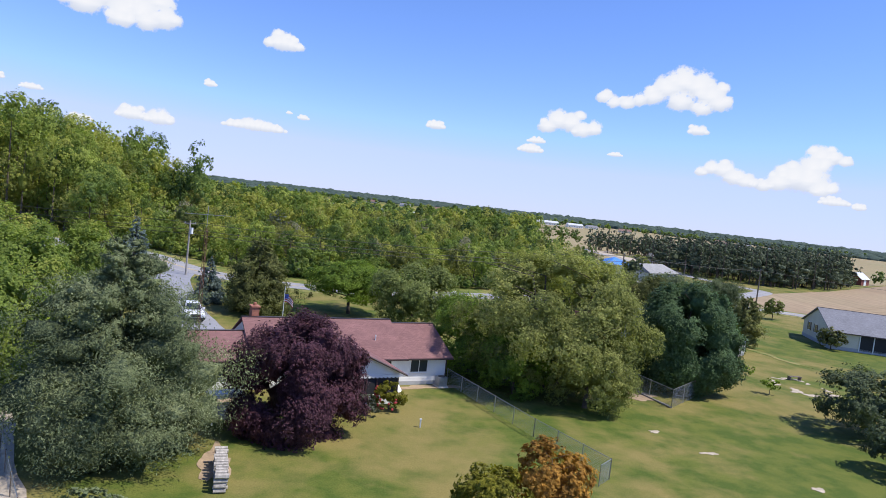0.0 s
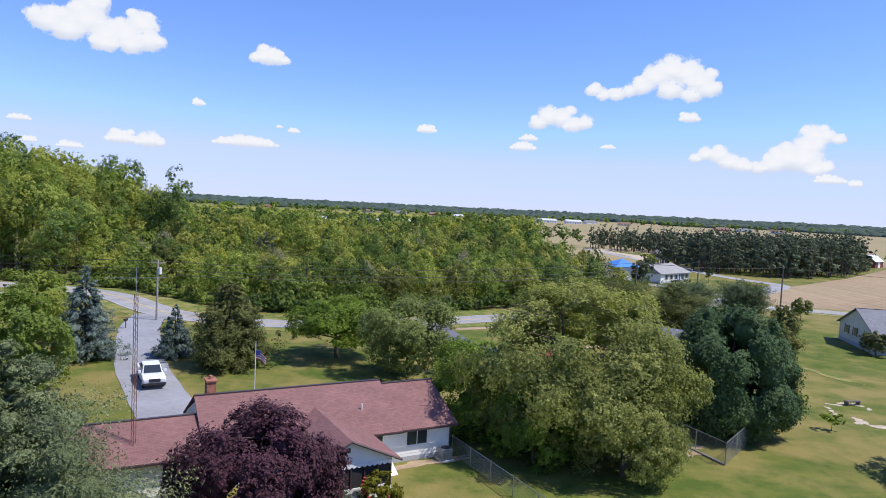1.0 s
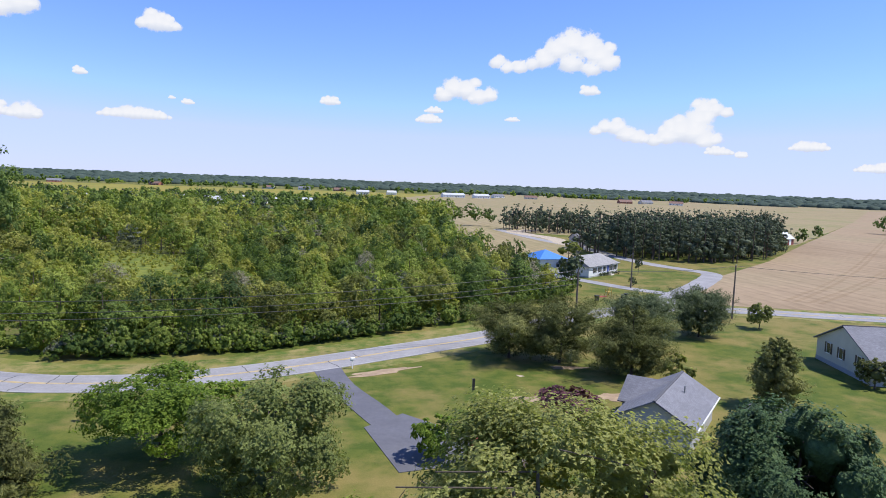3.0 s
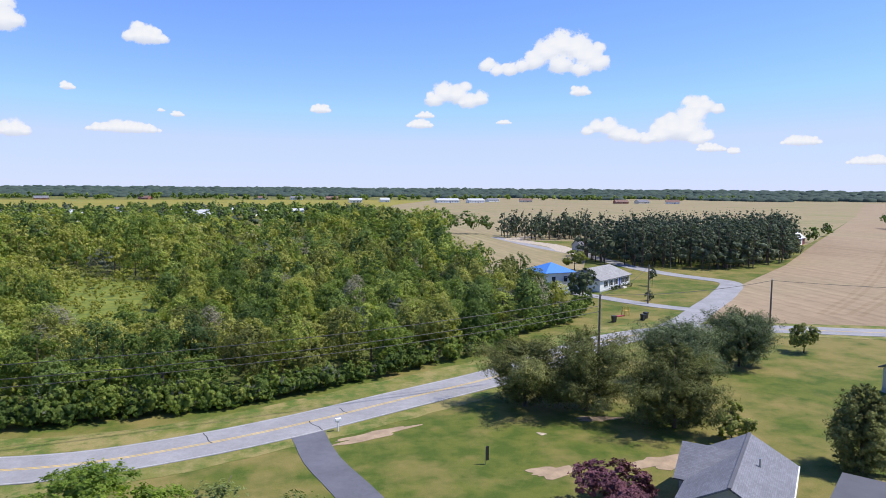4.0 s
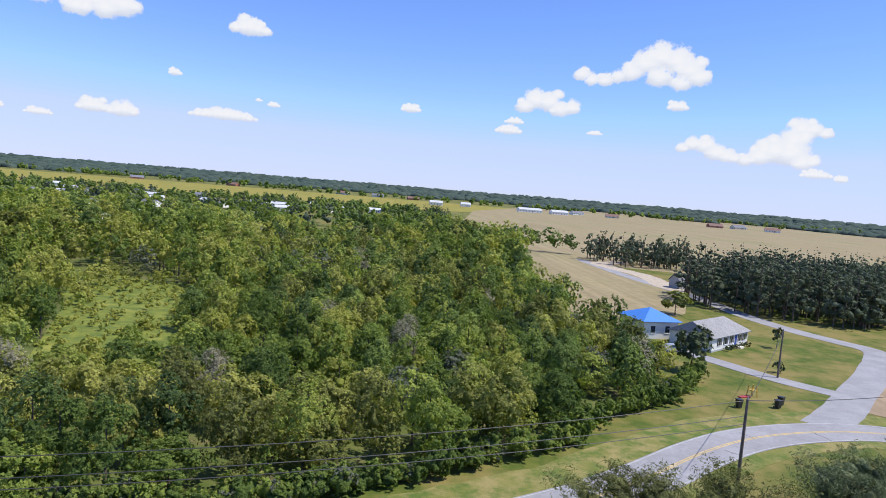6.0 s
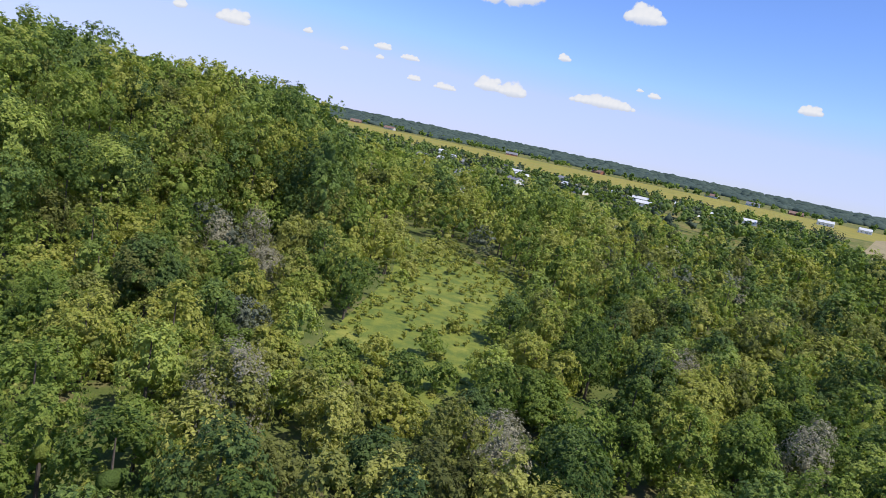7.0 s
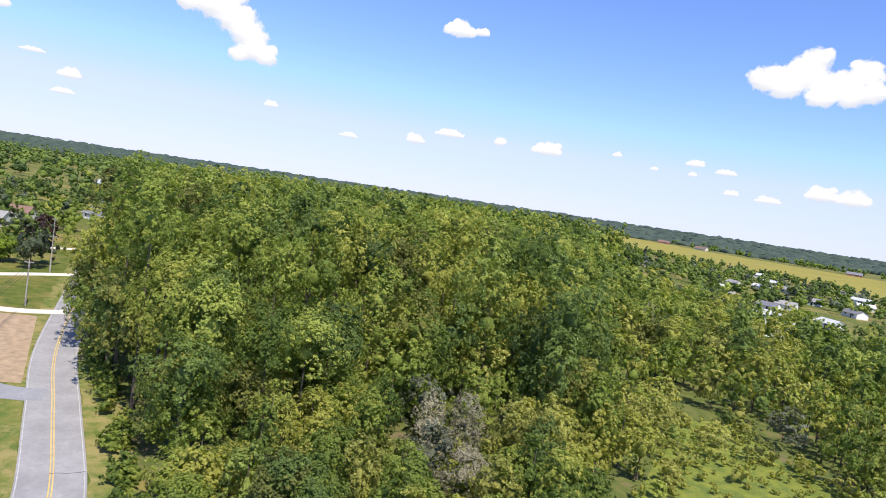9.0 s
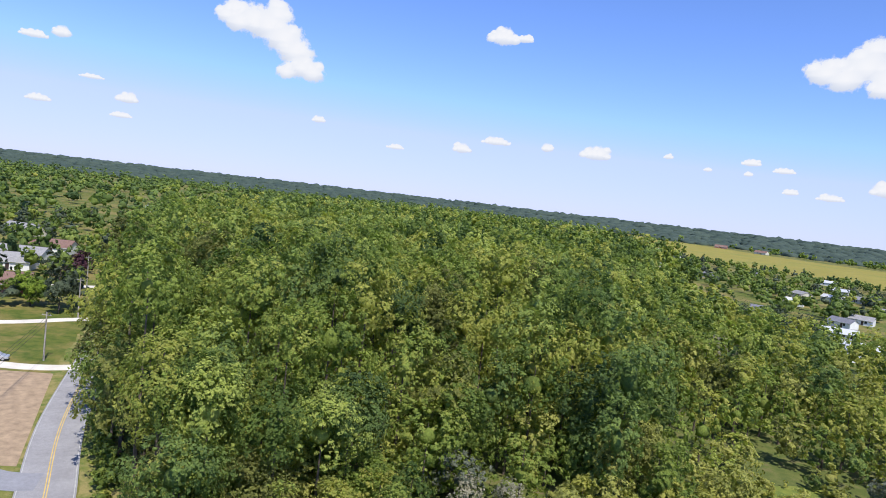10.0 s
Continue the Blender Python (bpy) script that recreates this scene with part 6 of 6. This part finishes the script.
def flag_pole():
    t = thing("flag_pole", -11.6, 70.6, 0, 0, "thin white flag pole with a striped flag", "flag pole")
    part("pole", tubes(((0, 0, -0.2), (0, 0, 5.3), 0.04, 0.03), n=8), M_TRIM, t)
    part("finial", tubes(((0, 0, 5.3), (0, 0, 5.42), 0.06), n=8), M_METAL, t)
    for i in range(7):
        verts, faces = [], []
        for k in range(9):
            u = k / 8
            x = 0.05 + 0.9 * u
            y = 0.12 * math.sin(u * 5 + 0.5) * u
            z = 4.6 - i * 0.11 - 0.55 * u * u
            verts += [(x, y, z), (x, y, z - 0.11), (x, y + 0.006, z), (x, y + 0.006, z - 0.11)]
        for k in range(8):
            a, b = 4 * k, 4 * k + 4
            faces += [(a, a + 1, b + 1, b), (a + 2, b + 2, b + 3, a + 3), (a, b, b + 2, a + 2), (a + 1, a + 3, b + 3, b + 1)]
        faces += [(0, 2, 3, 1), (32, 33, 35, 34)]
        finish("flag_stripe", verts, faces, M_RED if i % 2 == 0 else M_TRIM, t)
    part("flag_canton", boxes((0.05, -0.03, 4.18, 0.42, 0.05, 4.62)), M_BLUE_CLOTH, t, "dark blue flag corner")
    part("flower_ring", patch_ring(), M_RED, t, "red flowers round the pole foot")


def patch_ring():
    bm = bmesh.new()
    r = random.Random(3)
    for i in range(26):
        a, d = r.uniform(0, 6.28), r.uniform(0.15, 0.75)
        c = bmesh.ops.create_icosphere(bm, subdivisions=1, radius=r.uniform(0.05, 0.1))
        bmesh.ops.translate(bm, verts=c["verts"], vec=(d * math.cos(a), d * math.sin(a), 0.08))
    return bm


flag_pole()


def mailbox(x, y, rz, label, mat=None):
    t = thing("mailbox", x, y, 0, rz, label, "mailbox")
    part("post", boxes((-0.05, -0.05, -0.2, 0.05, 0.05, 1.05)), M_TRIM if mat is None else M_WOOD, t)
    bm = bmesh.new()
    prof = [(-0.12, 1.05), (0.12, 1.05), (0.12, 1.2)] + [(0.12 * math.cos(a), 1.2 + 0.1 * math.sin(a)) for a in (0.6, 1.2, 1.9, 2.5)] + [(-0.12, 1.2)]
    part("box", extrude_profile(bm, prof, -0.28, 0.28), mat or M_TRIM, t)
    part("arm", boxes((-0.3, -0.04, 0.93, 0.2, 0.04, 1.05)), M_TRIM if mat is None else M_WOOD, t)


mailbox(9.4, 112.6, 20, "white mailbox on a post by the road")
mailbox(-34.8, 101.5, 70, "dark mailbox beside the driveway", M_PLASTIC_BLACK)
mailbox(-79.5, 133.4, 10, "dark mailbox by the road", M_PLASTIC_BLACK)
mailbox(-65.5, 129.0, 10, "dark mailbox by the road", M_PLASTIC_BLACK)


def bin_(x, y, rz):
    t = thing("wheelie_bin", x, y, 0.05, rz, "black wheeled rubbish bin by the lane", "rubbish bin", "rubbish bins")
    bm = bmesh.new()
    c = bmesh.ops.create_cone(bm, cap_ends=True, segments=4, radius1=0.38, radius2=0.48, depth=1.0)
    bmesh.ops.rotate(bm, verts=c["verts"], cent=(0, 0, 0), matrix=Matrix.Rotation(radians(45), 3, "Z"))
    bmesh.ops.translate(bm, verts=c["verts"], vec=(0, 0, 0.55))
    part("body", bm, M_PLASTIC_BLACK, t)
    part("lid", boxes((-0.37, -0.37, 1.05, 0.37, 0.4, 1.13), bevel=0.02), M_PLASTIC_BLACK, t)
    part("handle", boxes((-0.25, 0.36, 0.95, 0.25, 0.44, 1.0)), M_PLASTIC_BLACK, t)
    for s in (-1, 1):
        part("wheel", tubes(((s * 0.3, 0.33, 0.1), (s * 0.36, 0.33, 0.1), 0.1), n=12), M_TYRE, t)


bin_(64.0, 156.6, 20)
bin_(65.4, 158.2, 30)
bin_(58.3, 156.0, 10)

sw = thing("playset", 63.2, 161.5, 0, 20, "small yellow plastic playset on the lawn", "playset")
for x, y in ((-0.6, -0.4), (-0.6, 0.4), (0.6, -0.4), (0.6, 0.4)):
    part("leg", tubes(((x, y, 0), (x * 0.7, y * 0.7, 1.6), 0.07), n=8), M_YELLOW, sw)
part("platform", boxes((-0.5, -0.4, 0.9, 0.5, 0.4, 1.0)), M_YELLOW, sw)
part("slide", extrude_profile(bmesh.new(), [(-0.3, 0.05), (0.3, 0.05), (0.3, 0.15), (-0.3, 0.15)], -2.4, -0.4), M_RED, sw)

wp = thing("wood_stack", -8.5, 36.3, 0, 105, "long stack of grey split firewood", "firewood")
rw = random.Random(8)
for i in range(11):
    for k in range(4):
        bm = bmesh.new()
        tube(bm, (-1.9 + i * 0.36 + rw.uniform(-0.05, 0.05), -0.32 + rw.uniform(-0.06, 0.06), 0.14 + k * 0.25), (-1.9 + i * 0.36 + rw.uniform(-0.05, 0.05), 0.32 + rw.uniform(-0.06, 0.06), 0.14 + k * 0.25), rw.uniform(0.11, 0.15), n=7)
        part("log", bm, M_WOODPILE, wp)

sd = thing("white_swing", -10.6, 44.8, 0, 35, "white slatted garden swing seat", "garden swing")
for i in range(6):
    part("seat_slat", boxes((-0.8, -0.3 + i * 0.11, 0.45, 0.8, -0.22 + i * 0.11, 0.48)), M_TRIM, sd)
for i in range(6):
    part("back_slat", boxes((-0.8, 0.36, 0.5 + i * 0.11, 0.8, 0.39, 0.58 + i * 0.11)), M_TRIM, sd)
for x in (-0.95, 0.95):
    part("side_frame", tubes(((x, -0.6, 0), (x, 0, 1.8), 0.05), ((x, 0.6, 0), (x, 0, 1.8), 0.05), n=6), M_TRIM, sd)
part("top_beam", tubes(((-1.0, 0, 1.8), (1.0, 0, 1.8), 0.05), n=6), M_TRIM, sd)
part("canopy", extrude_profile(bmesh.new(), [(-0.7, 1.75), (0.7, 1.75), (0.6, 1.95), (-0.6, 1.95)], -1.1, 1.1), M_TRIM, sd)

fs = thing("lawn_banner", 20.9, 102.6, 0, 15, "short dark feather banner on the lawn", "banner")
part("pole", tubes(((0, 0, -0.1), (0, 0, 1.6), 0.02), n=6), M_METAL, fs)
part("cloth", extrude_profile(bmesh.new(), [(-0.02, 0.35), (0.02, 0.35), (0.03, 1.55), (-0.03, 1.55)], 0.02, 0.3), M_PLASTIC_BLACK, fs)

gs = thing("garden_post", 2.4, 47.2, 0, 0, "small white marker post in the lawn", "post")
part("post", boxes((-0.05, -0.05, -0.1, 0.05, 0.05, 0.55), bevel=0.01), M_TRIM, gs)
part("cap", boxes((-0.08, -0.08, 0.55, 0.08, 0.08, 0.6)), M_TRIM, gs)

bn = thing("bench", 46.5, 75.5, 0, 10, "dark wooden bench on the lawn", "bench")
for i in range(4):
    part("seat_slat", boxes((-0.8, -0.25 + i * 0.13, 0.42, 0.8, -0.15 + i * 0.13, 0.46)), M_WOOD, bn)
for x in (-0.7, 0.7):
    part("leg", boxes((x - 0.05, -0.25, 0, x + 0.05, 0.25, 0.42)), M_WOOD, bn)

bush = bpy.data.objects.get("flowering_bush")
bm = bmesh.new()
bmesh.ops.create_icosphere(bm, subdivisions=1, radius=0.1)
rf = random.Random(12)
first = part("flower", bm, M_RED, bush, "red flower")
for i in range(34):
    a, u = rf.uniform(2.4, 5.2), rf.uniform(0.3, 1.5)
    ob = first if i == 0 else new("flower", first.data)
    ob.parent = bush
    ob.matrix_basis = pose(1.15 * math.cos(a), 1.15 * math.sin(a), u) @ Matrix.Scale(rf.uniform(0.6, 1.2), 4)


# ---- clouds ----
def cloud_mat():
    m, nt, b = node_mat("cloud_glow_shaded_base")
    at = nt.nodes.new("ShaderNodeAttribute")
    at.attribute_name = "dens"
    body = nt.nodes.new("ShaderNodeAttribute")
    body.attribute_name = "body"
    n = noise_tex(nt, 0.028, 6, 0.62)
    wisp = add(nt, "ShaderNodeMath")
    wisp.operation = "MULTIPLY_ADD"
    nt.links.new(n.outputs[0], wisp.inputs[0])
    wisp.inputs[1].default_value = 1.25
    nt.links.new(at.outputs["Fac"], wisp.inputs[2])
    alpha = ramp(nt, wisp.outputs[0], [(0.66, (0, 0, 0)), (0.92, (0.9, 0.9, 0.9)), (1.0, (1, 1, 1))])
    # the cards glow; sunlit tops and grey-blue shaded bases are painted by "body"
    em = nt.nodes.new("ShaderNodeEmission")
    c = ramp(nt, body.outputs["Fac"], [(0.0, (0.60, 0.66, 0.80)), (0.55, (0.84, 0.86, 0.92)), (1.0, (0.92, 0.92, 0.95))])
    nt.links.new(c.outputs[0], em.inputs[0])
    em.inputs[1].default_value = 0.88
    tr = nt.nodes.new("ShaderNodeBsdfTransparent")
    ms = nt.nodes.new("ShaderNodeMixShader")
    nt.links.new(alpha.outputs[0], ms.inputs[0])
    nt.links.new(tr.outputs[0], ms.inputs[1])
    nt.links.new(em.outputs[0], ms.inputs[2])
    nt.links.new(ms.outputs[0], nt.nodes["Material Output"].inputs[0])
    return m


M_CLOUD = cloud_mat()
CLOUD_D = 3600.0
DEG = CLOUD_D * math.tan(radians(1))


def cloud(az, el, lumps, seed):
    """A fair-weather cumulus far off: lumps are (across, up, radius) in degrees from its place in the sky; its density thins out at the rim."""
    r = random.Random(seed)
    lumps = list(lumps) + [(u + rad * r.uniform(-0.9, 0.9), v + rad * r.uniform(-0.1, 0.9), rad * r.uniform(0.35, 0.6)) for u, v, rad in lumps for _ in range(3)]
    u0, u1 = min(u - 1.8 * q for u, v, q in lumps), max(u + 1.8 * q for u, v, q in lumps)
    v0, v1 = min(v - 1.3 * q for u, v, q in lumps), max(v + 1.8 * q for u, v, q in lumps)
    stp = max(0.06, (u1 - u0) / 48)
    gu, gv = np.meshgrid(np.arange(u0, u1 + stp, stp), np.arange(v0, v1 + stp, stp))
    dens, body = np.full(gu.shape, -1.0), np.zeros(gu.shape)
    for u, v, q in lumps:
        dv = gv - v
        d = 1 - np.hypot(gu - u, np.where(dv < 0, dv * 1.8, dv)) / (q * 1.5)
        dens = np.maximum(dens, d)
        # painted shading: falls off below each lump's middle and towards its rim
        body = np.maximum(body, np.clip(d, 0, 1) * (0.75 + 0.35 * dv / q) + 0.25 * (dv > 0) * (d > 0))
    dens = np.clip(dens * 1.1, -0.6, 0.75)
    dens[0], dens[-1], dens[:, 0], dens[:, -1] = -0.6, -0.6, -0.6, -0.6
    nv, nu = gu.shape
    verts = np.stack([gu.ravel() * DEG, 0.5 * DEG * np.clip(-dens.ravel(), -1, 0), gv.ravel() * DEG], 1)
    k = np.arange(nv * nu).reshape(nv, nu)
    faces = np.stack([k[:-1, :-1], k[:-1, 1:], k[1:, 1:], k[1:, :-1]], -1).reshape(-1, 4)
    ob = finish("cloud", verts, faces.tolist(), M_CLOUD, smooth=True)
    for name, val in (("dens", dens), ("body", np.clip(body, 0, 1))):
        at = ob.data.attributes.new(name, "FLOAT", "POINT")
        at.data.foreach_set("value", val.ravel().astype(np.float32))
    ob.visible_shadow = False
    a = radians(az)
    ob.matrix_basis = Matrix.Translation((CLOUD_D * math.sin(a), 60 + CLOUD_D * math.cos(a), 22 + CLOUD_D * math.tan(radians(el)))) @ Matrix.Rotation(-a, 4, "Z")
    return tagged(ob, "small bright white fair weather cumulus cloud", "cloud", "clouds", "structure")


def puff(wide, tall, seed):
    """Lumps of a plain small cumulus."""
    r = random.Random(seed)
    n = max(3, int(wide / tall * 2.2) + 1)
    out = []
    for i in range(n):
        u = -1 + 2 * (i + 0.5) / n
        e = (1 - abs(u) ** 2) * r.uniform(0.6, 1.0) + 0.22
        rad = tall * 0.45 * min(1.0, e)
        out.append((u * (wide / 2 - rad * 0.7), rad * 0.4, rad))
    return out


# the three big ones lump by lump
cloud(-23.9, 11.2, [(-3.2, 0.5, 1.0), (-2.0, 0.1, 1.0), (-0.8, 0.8, 1.2), (-0.4, 2.1, 0.85), (0.6, 0.0, 1.0), (1.8, 0.3, 1.0), (3.0, 1.2, 0.95), (3.4, 0.0, 0.9), (2.2, -0.4, 0.8), (0.4, -0.5, 0.8)], 5)
cloud(20.6, 9.6, [(-5.0, 0.3, 0.55), (-4.2, -0.1, 0.5), (-3.2, -0.1, 0.5), (-2.2, 0.2, 0.55), (-1.2, 0.5, 0.7), (-0.2, 1.2, 0.95), (1.0, 1.8, 1.05), (2.2, 1.5, 1.05), (3.2, 0.8, 0.9), (3.9, 0.3, 0.7), (2.6, -0.2, 0.6), (1.0, 0.2, 0.8)], 6)
cloud(-69.6, 10.4, [(-3.6, 1.6, 0.7), (-2.6, 1.2, 0.9), (-1.6, 1.4, 1.2), (-0.4, 1.2, 1.3), (0.8, 0.4, 1.2), (1.8, -0.5, 1.1), (2.4, -1.6, 0.9), (3.2, -1.9, 0.8), (1.2, -2.1, 0.6), (-3.0, 2.2, 0.7), (0.2, 2.2, 0.9)], 7)
cloud(30.9, 4.1, [(-2.4, -0.2, 0.5), (-1.4, 0.1, 0.8), (-0.4, 0.5, 1.05), (0.6, 0.4, 1.1), (0.8, 1.4, 0.85), (1.2, 2.2, 0.75), (2.0, 2.2, 0.55), (2.8, 2.0, 0.4), (1.5, -0.2, 0.7), (2.2, 0.0, 0.45)], 8)
cloud(25.7, 4.3, [(-1.9, 0.3, 0.4), (-1.1, 0.6, 0.55), (-0.2, 0.5, 0.7), (0.7, 0.0, 0.7), (1.5, -0.2, 0.6), (2.1, -0.3, 0.4)], 9)
cloud(13.1, 7.1, [(-1.9, 0.0, 0.6), (-1.0, 0.5, 0.85), (0.0, 0.4, 0.8), (1.0, -0.1, 0.7), (1.9, 0.1, 0.6)], 10)
CLOUDS = [(-11.3, 10.8, 3.4, 1.6), (-16.7, 7.0, 1.1, 0.6), (-13.0, 4.1, 5.6, 1.1), (-22.3, 3.7, 2.4, 1.2), (-20.3, 3.6, 2.6, 1.5), (1.8, 6.1, 1.8, 0.8), (-9.2, 5.4, 1.1, 0.5), (-10.4, 5.7, 0.6, 0.3), (23.2, 7.6, 1.8, 0.9), (10.0, 5.0, 2.4, 0.9), (10.4, 5.8, 1.7, 0.6), (17.0, 5.3, 1.4, 0.4),
          (33.4, 3.0, 2.4, 0.8), (35.0, 2.8, 1.0, 0.6), (39.6, 3.4, 3.0, 0.9), (46.8, 5.3, 2.6, 0.9), (47.6, 2.0, 4.4, 1.5), (48.4, 6.2, 1.8, 0.8), (44.2, 1.9, 3.6, 0.8), (-86.0, 8.0, 2.0, 0.6), (-84.3, 8.4, 1.2, 0.9), (-85.5, 3.7, 1.8, 0.6), (-79.8, 4.5, 1.7, 0.9), (-80.1, 3.3, 1.7, 0.5), (-82.2, 5.8, 1.8, 0.4),
          (-65.5, 5.0, 1.2, 0.6), (-59.1, 3.6, 1.6, 0.5), (-53.6, 4.0, 1.7, 0.9), (-50.9, 4.9, 2.6, 0.8), (-46.7, 4.8, 0.9, 0.8), (-42.8, 4.6, 2.7, 1.3), (-37.2, 5.1, 0.8, 0.5), (-34.2, 4.4, 0.7, 0.4), (-31.2, 5.1, 1.5, 0.6), (-28.9, 4.7, 1.7, 0.5), (-31.3, 4.3, 0.7, 0.4), (-28.3, 3.2, 1.2, 0.5), (-25.7, 3.0, 2.0, 0.6), (-51.2, 12.9, 2.8, 1.5), (-49.6, 13.1, 1.6, 0.7)]
for i, (az, el, wide, tall) in enumerate(CLOUDS):
    cloud(az, el, puff(wide, tall, i), i * 7 + 30)
